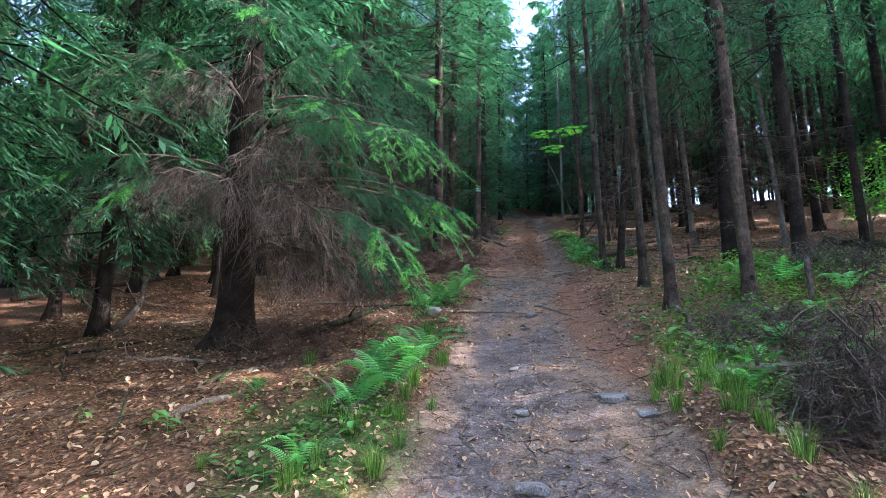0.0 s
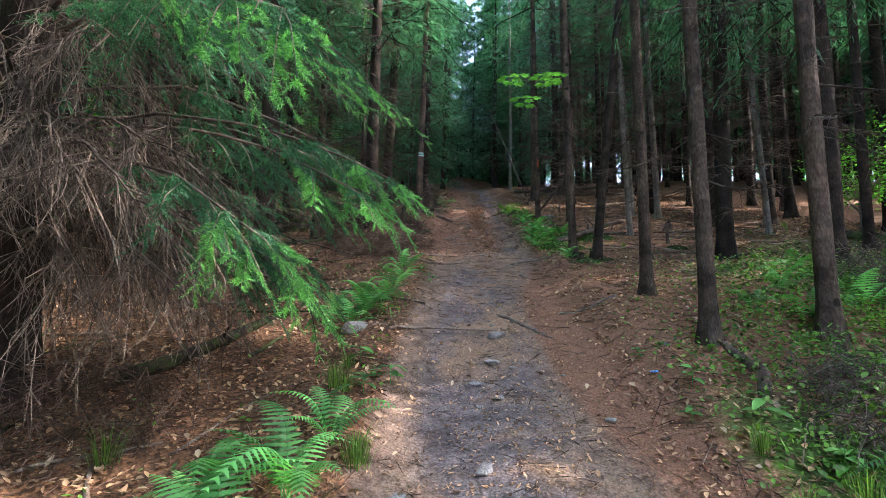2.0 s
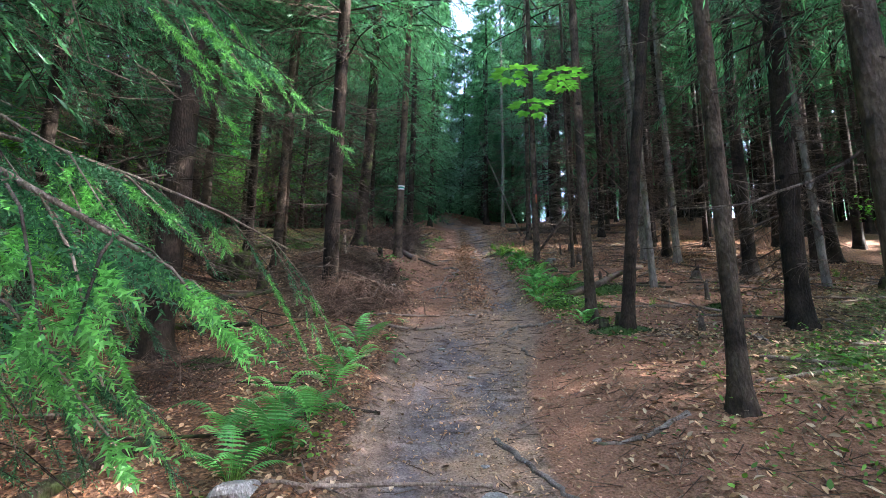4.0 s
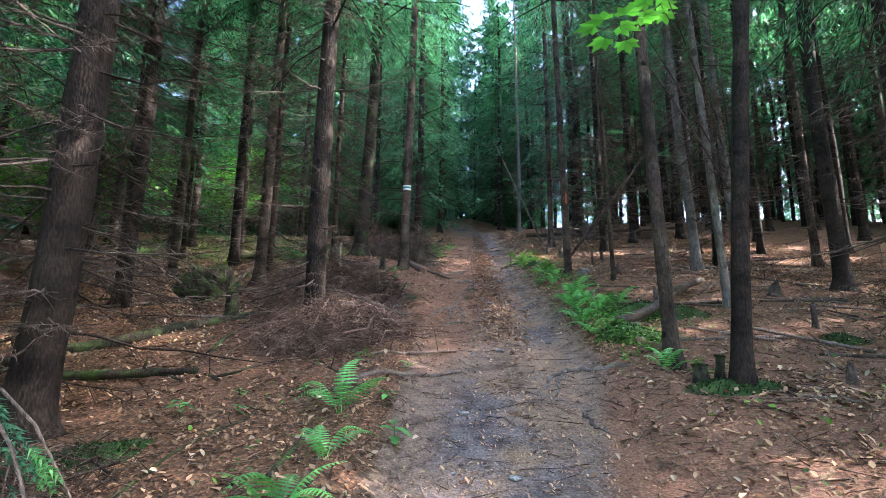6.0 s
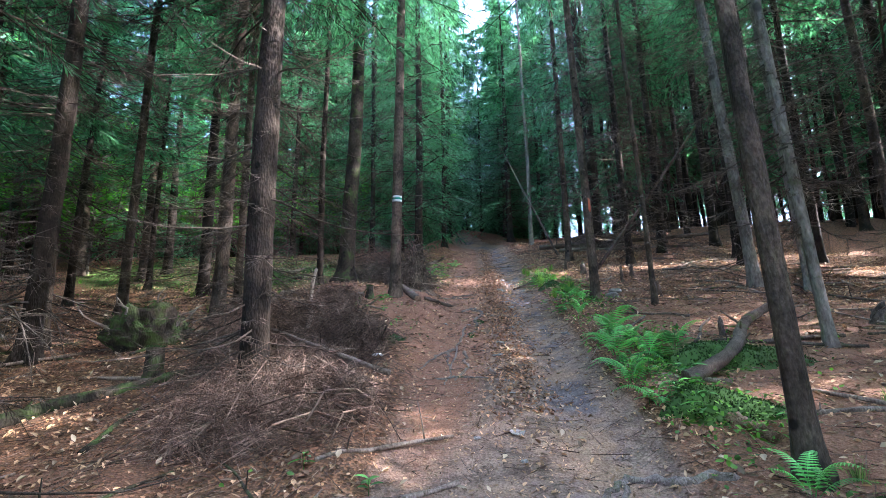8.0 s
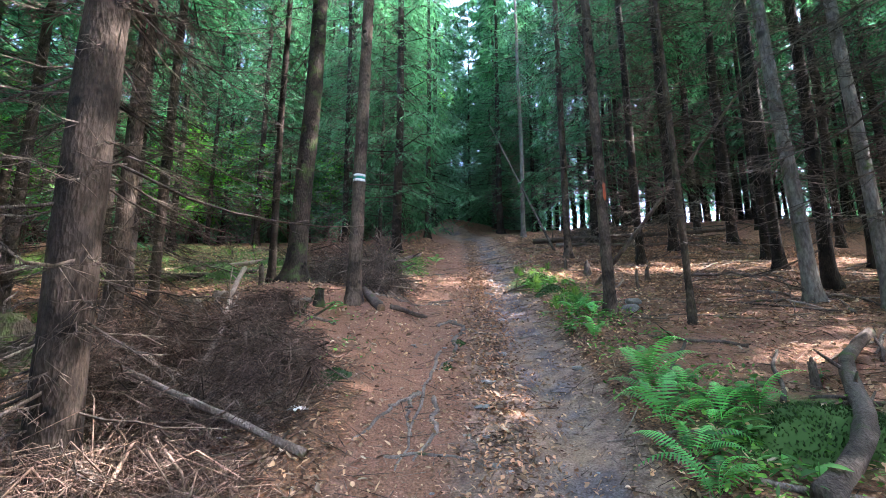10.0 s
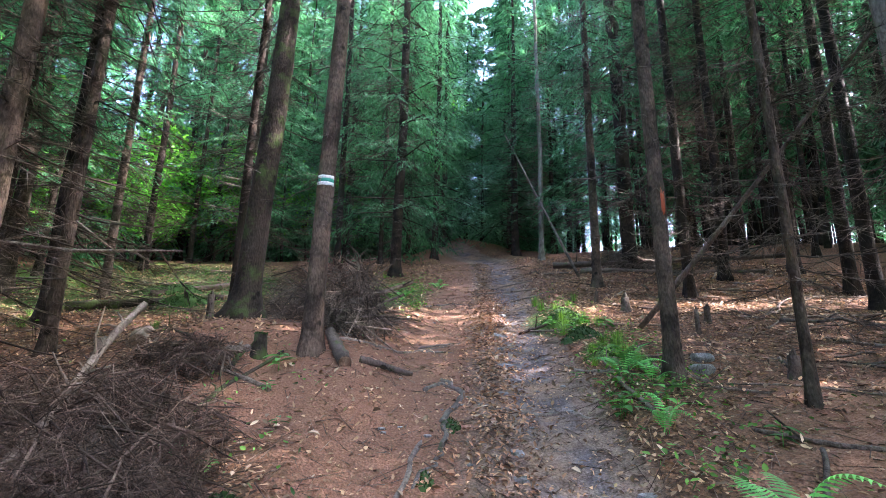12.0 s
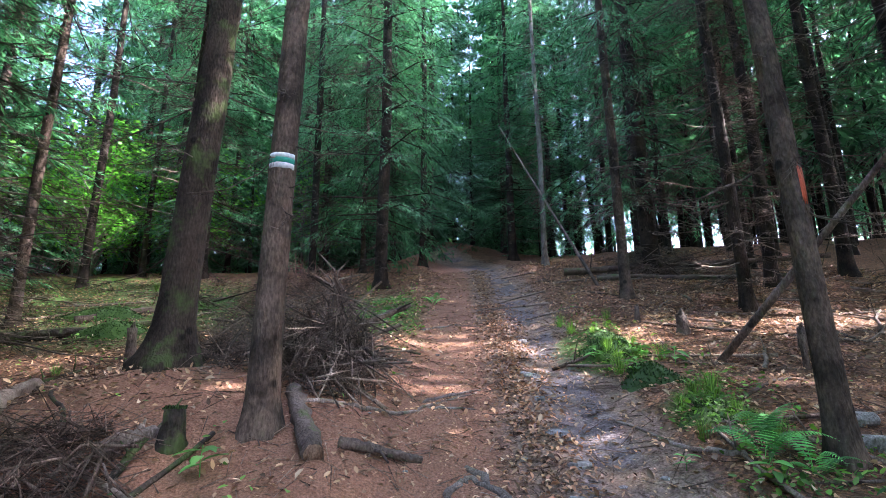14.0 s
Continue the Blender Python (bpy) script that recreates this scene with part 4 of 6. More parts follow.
def hanging_bough(start, tip, live_from, rng, wood, dead, green, fresh, secs=26, sag=0.25, curtain=0.45, new_from=0.85, dense=1.0):
    """One long bough: bare grey twigs near the trunk, needled twigs further out."""
    start, tip = np.asarray(start, float), np.asarray(tip, float)
    reach = np.linalg.norm(tip - start)
    s = np.linspace(0, 1, 9)
    arch = np.array([0, 0, 1.0]) * (sag * reach * 4 * s * (1 - s) * 0.35)[:, None]
    stem = start + (tip - start) * s[:, None] + arch + rng.normal(0, 0.012, (9, 3)) * (s * (1 - s) * 4)[:, None]
    wood.add(*tube(stem, 0.016 * (1 - 0.85 * s) + 0.002, 6))

    def at(f):
        return np.stack([np.interp(f, s, stem[:, c]) for c in range(3)], -1)
    f = np.sort(rng.uniform(0.12, 1.0, secs))
    base = at(f)
    out = unit(tip - start)
    side = unit(np.cross(out, [0, 0, 1.0]))
    sign = rng.choice([-1.0, 1.0], secs)[:, None]
    d = unit(out * rng.uniform(0.3, 0.9, (secs, 1)) + side * sign * rng.uniform(0.1, 0.8, (secs, 1)) + np.array([0, 0, -1.0]) * rng.uniform(0.05, 0.8, (secs, 1)))
    ln = curtain * rng.uniform(0.5, 1.4, secs) * (1.15 - 0.45 * f)
    end = base + d * ln[:, None] + np.array([0, 0, -0.25]) * ln[:, None]
    bend = -(np.array([0, 0, -0.25]) * ln[:, None]) * 0.5
    v, q = twigs(base, end, 0.0042, 0.0018, bend)
    dead.add(v, q)
    live = f > live_from

    def on(i, t):
        return base[i] + d[i] * (ln[i] * t)[:, None] + np.array([0, 0, -0.25]) * (ln[i] * t * t)[:, None]
    # bare twigs
    bare = np.nonzero(~live)[0]
    if len(bare):
        m = len(bare) * 7
        i = rng.choice(bare, m)
        t = rng.uniform(0.1, 1, m)
        p0 = on(i, t)
        dd = unit(d[i] * 0.6 + rng.normal(0, 0.5, (m, 3)) + np.array([0, 0, -0.9]))
        v, q = twigs(p0, p0 + dd * rng.uniform(0.1, 0.5, (m, 1)), 0.003, 0.0015, rng.normal(0, 0.03, (m, 3)))
        dead.add(v, q)
    # needled twigs
    grow = np.nonzero(live)[0]
    if len(grow):
        m = int(len(grow) * 25 * dense)
        i = rng.choice(grow, m)
        t = rng.uniform(0.05, 1.0, m)
        p0 = on(i, t)
        perp = unit(np.cross(d[i], [0, 0, 1.0])) * rng.choice([-1.0, 1.0], m)[:, None]
        dd = unit(d[i] * 0.8 + perp * rng.uniform(0.2, 0.9, (m, 1)) + np.array([0, 0, -1.0]) * rng.uniform(0, 0.8, (m, 1)))
        young = (f[i] > new_from) & (t > 0.45)
        old = ~young
        needle_twigs(green, p0[old], dd[old], rng.uniform(0.06, 0.15, old.sum()), rng)
        if young.any():
            needle_twigs(fresh, p0[young], dd[young], rng.uniform(0.05, 0.11, young.sum()), rng, 26, 0.022)
        m = len(grow) * 4
        i = np.repeat(grow, 4)
        t0 = np.tile(np.linspace(0, 0.75, 4), len(grow))
        p0 = on(i, t0)
        needle_twigs(green, p0, on(i, t0 + 0.25) - p0, ln[i] * 0.28, rng, 22)


rng = np.random.default_rng(23)
BX, BY = -2.45, 6.1
BZ = float(ground_height(BX, BY))
big = thing("spruce_tree", BX, BY, "big dark spruce with drooping dead and living boughs over the track", "tree", "spruces beside the track")
part("trunk", trunk_mesh("big_spruce_trunk", 25, 20.0, BARK_DARK, 0.75, 18, 0.08, 0.4), big)
wood, dead, green, fresh = Shape(), Shape(), Shape(), Shape()
# tips of the boughs in the world: x, y, z, share that is bare, curtain length
TIPS = [
    (-0.05, 5.05, 2.78, 0.55, 0.45), (0.16, 5.1, 2.86, 0.45, 0.42), (-0.45, 4.45, 2.45, 0.5, 0.45), (-0.30, 4.1, 3.25, 0.4, 0.55), (-0.28, 5.6, 3.2, 0.45, 0.5),
    (-0.1, 6.4, 2.9, 0.4, 0.6), (0.1, 6.9, 3.2, 0.4, 0.6), (-0.35, 5.2, 2.3, 0.55, 0.5), (-0.6, 4.9, 3.7, 0.35, 0.7), (-0.1, 5.9, 3.8, 0.35, 0.7),
    (-0.9, 4.3, 3.6, 0.4, 0.6), (-0.4, 6.0, 2.2, 0.5, 0.5), (-0.5, 6.8, 2.5, 0.4, 0.6), (-0.2, 5.4, 4.4, 0.3, 0.8), (-0.7, 4.5, 4.3, 0.3, 0.8), (-0.2, 6.6, 4.3, 0.3, 0.8),
    (-1.5, 4.2, 3.1, 1.1, 0.45), (-1.3, 4.5, 2.8, 1.1, 0.5), (-1.0, 4.6, 2.6, 1.1, 0.55), (-1.1, 4.9, 2.95, 1.1, 0.5), (-0.9, 5.3, 2.6, 1.1, 0.55), (-1.7, 4.5, 2.7, 1.1, 0.5),
    (-1.0, 5.6, 2.3, 1.1, 0.5), (-1.2, 4.7, 3.4, 1.1, 0.5), (-0.9, 5.0, 2.2, 1.1, 0.45), (-1.4, 5.0, 2.3, 1.1, 0.45), (-2.0, 4.4, 2.9, 1.1, 0.5), (-0.8, 6.3, 2.4, 1.1, 0.5),
    (-2.9, 4.6, 3.0, 0.8, 0.5), (-3.8, 5.0, 3.3, 0.5, 0.6), (-4.2, 6.2, 3.3, 0.5, 0.6), (-3.6, 7.5, 3.2, 0.6, 0.5), (-2.2, 7.9, 3.1, 0.6, 0.5), (-1.2, 7.6, 3.1, 0.5, 0.6),
    (-3.4, 4.4, 4.2, 0.4, 0.8), (-4.3, 5.4, 4.4, 0.4, 0.8), (-1.6, 4.0, 4.4, 0.35, 0.8), (-2.5, 4.0, 4.0, 0.5, 0.7),
]
for k, (x, y, z, bare, curtain) in enumerate(TIPS):
    tip = np.array([x - BX, y - BY, z - BZ])
    foot = tip * np.array([0.05, 0.05, 0]) + np.array([0, 0, tip[2] + 0.25 + 0.25 * rng.random()])
    hanging_bough(foot, tip, bare, rng, wood, dead, green, fresh, 32 if bare < 1 else 22, 0.3, curtain * (1.0 if bare < 1 else 1.1), 0.8 if k < 12 else 0.92)
tagged(part("bough_wood", wood.mesh("big_spruce_boughs", DEAD, True), big), kind="stuff")
tagged(part("dead_twig_tangle", dead.mesh("big_spruce_dead_twigs", DEAD), big, "tangle of bare grey twigs"), kind="stuff")
tagged(part("crown", green.mesh("big_spruce_needles", NEEDLES_NEAR), big, "dark green drooping needled twigs"), kind="stuff")
tagged(part("fresh_growth", fresh.mesh("big_spruce_shoots", NEEDLES_NEW), big, "bright green fresh shoots"), kind="stuff")
w, g = crown_meshes("big_spruce_top", 29, 3.6, 20.0, 54, 2.1, 15, 5, 0.14, 0.032, 9.0, 0.45)
tagged(part("bough_wood", w, big), kind="stuff")
tagged(part("crown", g, big, "dark green needled crown"), kind="stuff")


# ---- ferns ----
def frond_mesh(name, seed, length, arch):
    """An arching frond: a stalk and two rows of toothed leaflets."""
    rng = np.random.default_rng(seed)
    s = np.linspace(0, 1, 21)
    x = length * (s - 0.12 * s * s)
    z = length * arch * (1.5 * s - 1.45 * s * s)
    spine = np.stack([x, 0.03 * length * np.sin(s * 3 + seed), z], -1)
    sh = Shape()
    sh.add(*tube(spine, 0.0035 * (1 - 0.8 * s), 4))
    d = unit(np.gradient(spine, axis=0))
    for sign in (1, -1):
        i = np.arange(3, 21)
        f = (s[i] - s[3]) / (1 - s[3])
        ln = length * 0.23 * np.clip((f + 0.12) / 0.3, 0, 1) * np.clip(1.02 - f, 0.02, 1) ** 0.75 * rng.uniform(0.88, 1.08, len(i))
        side = np.array([0, 1.0, 0]) * sign
        pd = unit(side + d[i] * 0.3 + np.array([0, 0, -0.22]))
        gap = length / 21
        for k in range(len(i)):
            m = 8
            t = np.linspace(0, 1, m)
            p = spine[i[k]] + pd[k] * (ln[k] * t)[:, None] + np.array([0, 0, -0.14]) * (ln[k] * t * t)[:, None]
            half = gap * 0.36 * np.clip(1.05 - t, 0.03, 1) ** 0.6 * np.where(np.arange(m) % 2, 1.15, 0.7) * min(1, ln[k] / 0.05 + 0.3)
            edge = d[i[k]] * half[:, None]
            v = np.concatenate([p + edge, p + np.array([0, 0, 0.15]) * half[:, None], p - edge])
            j = np.arange(m - 1)
            sh.add(v, np.concatenate([np.stack([j, j + m, j + m + 1, j + 1], -1), np.stack([j + m, j + 2 * m, j + 2 * m + 1, j + m + 1], -1)]))
    return sh.mesh(name, FERN)


FRONDS = [frond_mesh("fern_frond", 200 + k, 0.62, a) for k, a in enumerate((0.7, 0.5, 0.95))]


def fern(x, y, size, fronds, turn, label="green fern with arching fronds beside the track"):
    z = floor_at(x, y)
    rng = np.random.default_rng(int(abs(x * 100 + y * 1000)))
    plant = thing("fern", x, y, label, "fern", "ferns beside the track", z=z - 0.01, turn=turn)
    for k in range(fronds):
        sc = size * rng.uniform(0.7, 1.12)
        part("frond", FRONDS[(k + int(x * 7)) % 3], plant, m=pose(0.015 * math.cos(k), 0.015 * math.sin(k), 0, rng.uniform(-14, 14), rng.uniform(-46, -8), 360 * k / fronds + rng.uniform(-18, 18)) @ Matrix.Diagonal((sc, sc, sc, 1)))
    return plant


FERNS = [
    (-0.45, 4.27, 1.0, 9), (-0.68, 4.1, 0.85, 8), (-0.16, 5.2, 0.85, 8), (-0.3, 4.7, 0.95, 9), (-0.62, 4.6, 0.9, 8), (-0.79, 3.04, 0.6, 6), (-1.56, 4.5, 0.4, 5),
    (-0.2, 7.4, 0.75, 7), (-0.05, 7.75, 0.95, 8), (-0.35, 7.95, 0.85, 8), (0.12, 8.1, 0.9, 8), (0.25, 8.6, 0.7, 6), (-0.1, 8.4, 0.7, 7), (0.39, 9.2, 0.6, 6), (0.42, 9.97, 0.85, 7),
    (3.14, 10.35, 0.6, 6), (3.06, 11.62, 0.6, 6), (3.14, 12.2, 0.65, 7), (3.28, 12.6, 0.65, 7), (3.34, 12.98, 0.75, 7), (3.5, 13.42, 0.62, 6), (3.62, 13.7, 0.8, 8), (3.7, 13.3, 0.55, 6),
    (3.66, 12.9, 0.6, 6), (3.98, 12.95, 0.72, 7), (3.7, 14.85, 0.55, 6), (3.93, 15.97, 0.6, 6), (4.05, 16.12, 0.75, 7), (4.16, 15.9, 0.55, 6),
    (2.02, 20.3, 0.5, 5), (2.82, 22.1, 0.55, 6), (2.2, 3.82, 0.55, 6), (2.5, 4.25, 0.6, 6), (3.25, 4.1, 0.7, 7), (2.9, 4.5, 0.6, 6), (3.6, 5.0, 0.6, 6), (4.3, 5.5, 0.6, 6),
    (3.3, 6.35, 0.6, 6), (3.55, 6.0, 0.7, 7), (3.9, 5.9, 0.7, 7), (3.7, 6.5, 0.65, 6), (4.2, 6.3, 0.6, 6), (4.4, 7.2, 0.6, 6), (3.1, 5.2, 0.5, 6),
]
for k, (x, y, sz, n) in enumerate(FERNS):
    fern(x, y, sz, n, (k * 67) % 360)


# ---- small plants, grass and ground cover ----
PLANT = leaf_material("herb_green", (0.04, 0.13, 0.03), (0.10, 0.26, 0.07), (1.3, 1.6, 0.7), False, 0.45, 0.35)
GRASS = leaf_material("grass_green", (0.06, 0.13, 0.02), (0.15, 0.27, 0.06), (1.3, 1.5, 0.6), True, 0.5, 0.35)
COVER = leaf_material("ground_cover_green", (0.04, 0.11, 0.02), (0.11, 0.23, 0.04), (1.3, 1.5, 0.6), True, 0.5, 0.35)
MOSS = leaf_material("moss_green", (0.016, 0.04, 0.009), (0.03, 0.065, 0.012), (1.2, 1.4, 0.6), True, 0.8, 0.15)


def broad_leaf_mesh(name, length, width):
    """A folded oval leaf with a few segments."""
    s = np.linspace(0, 1, 6)
    w = width * np.sin(np.pi * np.clip(s, 0.02, 0.98)) ** 0.7 * 0.5
    z = -0.25 * length * s * s
    mid = np.stack([s * length, 0 * s, z], -1)
    a = mid + np.stack([0 * s, w, 0.35 * w], -1)
    b = mid + np.stack([0 * s, -w, 0.35 * w], -1)
    v = np.concatenate([a, mid, b])
    i = np.arange(5)
    return make_mesh(name, v, np.concatenate([np.stack([i, i + 6, i + 7, i + 1], -1), np.stack([i + 6, i + 12, i + 13, i + 7], -1)]), [PLANT], True)


LEAVES = [broad_leaf_mesh("broad_leaf", 0.09, 0.055), broad_leaf_mesh("long_leaf", 0.12, 0.045)]
stalk = Shape().add(*tube(np.array([[0, 0, -0.02], [0.004, 0, 0.06], [0, 0.004, 0.13]]), [0.003, 0.0025, 0.002], 5)).mesh("stalk", PLANT)


def seedling(x, y, size, n, turn):
    z = floor_at(x, y)
    rng = np.random.default_rng(int(abs(x * 311 + y * 917)))
    plant = thing("seedling", x, y, "small broad-leaved green seedling growing from leaf litter", "plant", "seedlings on the forest floor", z=z, turn=turn)
    part("stalk", stalk, plant, m=Matrix.Diagonal((size, size, size, 1)))
    for k in range(n):
        h = size * (0.05 + 0.08 * k / n)
        part("leaf", LEAVES[k % 2], plant, m=pose(0, 0, h, rng.uniform(-15, 15), rng.uniform(-28, 10), 137 * k) @ Matrix.Diagonal((size, size, size, 1)))
    return plant


rng = np.random.default_rng(31)
spots = [(-2.05, 3.83), (-2.6, 3.9), (-1.56, 4.6), (-1.0, 3.5), (-0.7, 5.2), (0.0, 5.9), (-0.05, 6.4), (0.1, 7.6), (0.75, 10.3), (0.8, 9.7), (0.95, 11.0), (1.15, 15.3), (0.95, 15.8), (3.6, 15.3), (3.7, 15.5), (3.9, 15.2), (4.2, 15.5),
         (3.6, 16.2), (4.6, 16.5), (4.3, 14.6), (2.2, 4.9), (2.1, 5.4), (2.05, 6.0), (1.9, 5.1), (2.4, 3.5), (0.55, 11.2), (0.9, 14.8), (0.6, 15.0), (4.9, 13.4), (0.95, 16.2)]
for cx, cy, r, n in ((-1.2, 3.9, 0.9, 14), (2.6, 4.4, 0.7, 12), (3.6, 15.4, 0.5, 8), (4.2, 6.4, 1.2, 14), (0.3, 6.5, 0.35, 6), (3.3, 11.6, 0.4, 12), (3.75, 13.1, 0.35, 14), (3.45, 12.4, 0.3, 8), (-0.4, 10.6, 0.8, 4), (2.1, 21.2, 0.5, 10), (4.1, 18.0, 0.5, 8)):
    for k in range(n):
        spots.append((cx + rng.normal(0, r * 0.6), cy + rng.normal(0, r * 0.6)))
for k, (x, y) in enumerate(spots):
    if abs(x - float(path_centre(y))) > 0.85:
        seedling(x, y, rng.uniform(0.6, 1.25), int(rng.integers(4, 8)), rng.uniform(0, 360))


def tuft_mesh(name, seed, n, height):
    rng = np.random.default_rng(seed)
    az = rng.uniform(0, 6.283, n)
    out = np.stack([np.cos(az), np.sin(az), np.zeros(n)], -1)
    p = out * rng.uniform(0, 0.06, (n, 1))
    lean = rng.uniform(0.1, 0.7, (n, 1))
    h = height * rng.uniform(0.5, 1.2, (n, 1))
    mid = p + out * lean * h * 0.35 + np.array([0, 0, 1.0]) * h * 0.6
    tip = p + out * lean * h * 1.1 + np.array([0, 0, 1.0]) * h * (1 - 0.35 * lean)
    side = np.stack([-out[:, 1], out[:, 0], np.zeros(n)], -1) * 0.0019
    v = np.stack([p - side, p + side, mid + side * 0.8, mid - side * 0.8, tip], 1).reshape(-1, 3)
    b = np.arange(n)[:, None] * 5
    return make_mesh(name, v, [np.concatenate([b + np.array([[0, 1, 2, 3]])]), np.concatenate([b + np.array([[3, 2, 4]])])], [GRASS])


TUFTS = [tuft_mesh("grass_tuft", 300 + k, 90, 0.2) for k in range(3)]
tufts = []
for cx, cy, rx, ry, n in ((-0.55, 3.5, 0.4, 0.6, 26), (1.85, 4.2, 0.2, 0.5, 20), (1.75, 3.3, 0.2, 0.5, 8), (-0.15, 5.5, 0.15, 0.8, 8), (4.1, 18.6, 0.35, 0.8, 14), (4.1, 16.8, 0.3, 0.4, 8), (8.2, 10.0, 1.6, 1.4, 16), (-3.0, 22.5, 2.5, 2.0, 14)):
    for k in range(n):
        tufts.append((cx + rng.normal(0, rx), cy + rng.normal(0, ry)))
for k, (x, y) in enumerate(tufts):
    if abs(x - float(path_centre(y))) > 0.8:
        g = new("grass_tuft", TUFTS[k % 3])
        sc = rng.uniform(0.6, 1.15)
        g.matrix_basis = pose(x, y, floor_at(x, y) - 0.01, 0, 0, rng.uniform(0, 360)) @ Matrix.Diagonal((sc, sc, sc, 1))
        tagged(g, "tuft of thin green grass at the track's edge", "grass", "grass tufts")


def floor_many(x, y):
    """Ground heights at many places, from the ground's own grid."""
    ix = np.clip(np.searchsorted(gx, x) - 1, 0, len(gx) - 2)
    iy = np.clip(np.searchsorted(gy, y) - 1, 0, len(gy) - 2)
    fx, fy = (x - gx[ix]) / (gx[ix + 1] - gx[ix]), (y - gy[iy]) / (gy[iy + 1] - gy[iy])
    return (Z[ix, iy] * (1 - fx) * (1 - fy) + Z[ix + 1, iy] * fx * (1 - fy) + Z[ix, iy + 1] * (1 - fx) * fy + Z[ix + 1, iy + 1] * fx * fy)


def scatter_blades(x, y, lift, size, width, tilt, rng, fold=0.2):
    """Many fallen leaves: oval, folded along the rib and curled at the tip."""
    n = len(x)
    p = np.stack([x, y, floor_many(x, y) + lift], -1)
    az = rng.uniform(0, 6.283, n)
    d = unit(np.stack([np.cos(az), np.sin(az), rng.normal(0, tilt, n) + 0.25 * np.sin(az)], -1))
    s = unit(np.cross(d, unit(np.array([0, 0, 1.0]) + rng.normal(0, tilt, (n, 3)))))
    up = np.cross(s, d)
    size, width = np.broadcast_to(size, n)[:, None], np.broadcast_to(width, n)[:, None]
    curl = rng.uniform(-0.1, 0.45, (n, 1)) * size

    def place(f, w, c):
        return p + d * size * f + s * width * w + up * (width * abs(w) * fold * 2 + curl * c)
    v = np.stack([p, place(0.32, 0.5, 0.1), place(0.72, 0.38, 0.5), place(1.0, 0.0, 1.0), place(0.72, -0.38, 0.5), place(0.32, -0.5, 0.1)], 1).reshape(-1, 3)
    k = np.arange(n)[:, None] * 6
    return v, np.concatenate([k + np.array([[0, 1, 2, 3]]), k + np.array([[0, 3, 4, 5]])])


cover = Shape()
for cx, cy, rx, ry, n in ((4.1, 18.6, 0.4, 0.9, 1500), (2.05, 21.0, 0.45, 1.1, 2600), (-2.2, 22.5, 2.6, 2.0, 3800), (-5.5, 24.0, 2.8, 2.5, 3000), (4.2, 16.7, 0.35, 0.4, 700), (4.05, 16.0, 0.3, 0.6, 700), (-0.7, 3.8, 0.6, 0.8, 1400),
                         (2.5, 4.3, 0.6, 0.8, 1500), (4.6, 7.0, 1.3, 1.3, 2600), (8.5, 9.8, 1.8, 1.6, 2000), (3.3, 11.8, 0.4, 0.8, 1500), (0.05, 7.6, 0.3, 1.2, 700), (3.7, 13.2, 0.4, 0.7, 1200), (3.6, 15.2, 0.3, 0.5, 500), (0.9, 15.4, 0.3, 0.8, 250), (3.9, 17.4, 0.3, 0.5, 500)):
    x, y = cx + rng.normal(0, rx, n), cy + rng.normal(0, ry, n)
    keep = (np.abs(x - path_centre(y)) > 0.98 + rng.normal(0, 0.06, n)) & (np.sin(x * 6.1 + 1.7 * np.sin(y * 4.3)) + np.sin(y * 5.7 + 1.3 * np.sin(x * 3.9)) > 0.15 + rng.normal(0, 0.3, n))
    x, y = x[keep], y[keep]
    n = len(x)
    v, q = scatter_blades(x, y, rng.uniform(0.01, 0.11, n), rng.uniform(0.02, 0.06, n), rng.uniform(0.012, 0.035, n), 0.35, rng)
    cover.add(v, q)
for cx, cy, rx, ry, n, high in ((3.0, 5.1, 0.45, 0.4, 2200, 0.26), (3.7, 5.9, 0.6, 0.5, 2600, 0.3), (4.4, 6.8, 0.7, 0.6, 2200, 0.28), (2.4, 4.1, 0.3, 0.4, 1000, 0.2), (3.3, 11.5, 0.25, 0.4, 500, 0.12), (3.9, 15.6, 0.3, 0.35, 300, 0.14)):
    x, y = cx + rng.normal(0, rx, n), cy + rng.normal(0, ry, n)
    keep = np.abs(x - path_centre(y)) > 1.0 + rng.normal(0, 0.05, n)
    x, y = x[keep], y[keep]
    n = len(x)
    lump = np.clip(0.5 + 0.5 * np.sin(x * 9.0 + 2 * np.sin(y * 7.0)), 0.15, 1)
    v, q = scatter_blades(x, y, rng.uniform(0.02, high, n) * lump, rng.uniform(0.025, 0.055, n), rng.uniform(0.014, 0.03, n), 0.4, rng)
    cover.add(v, q)
tagged(new("ground_cover", cover.mesh("ground_cover", COVER)), "low green leafy ground cover over the litter", "ground cover", kind="stuff")


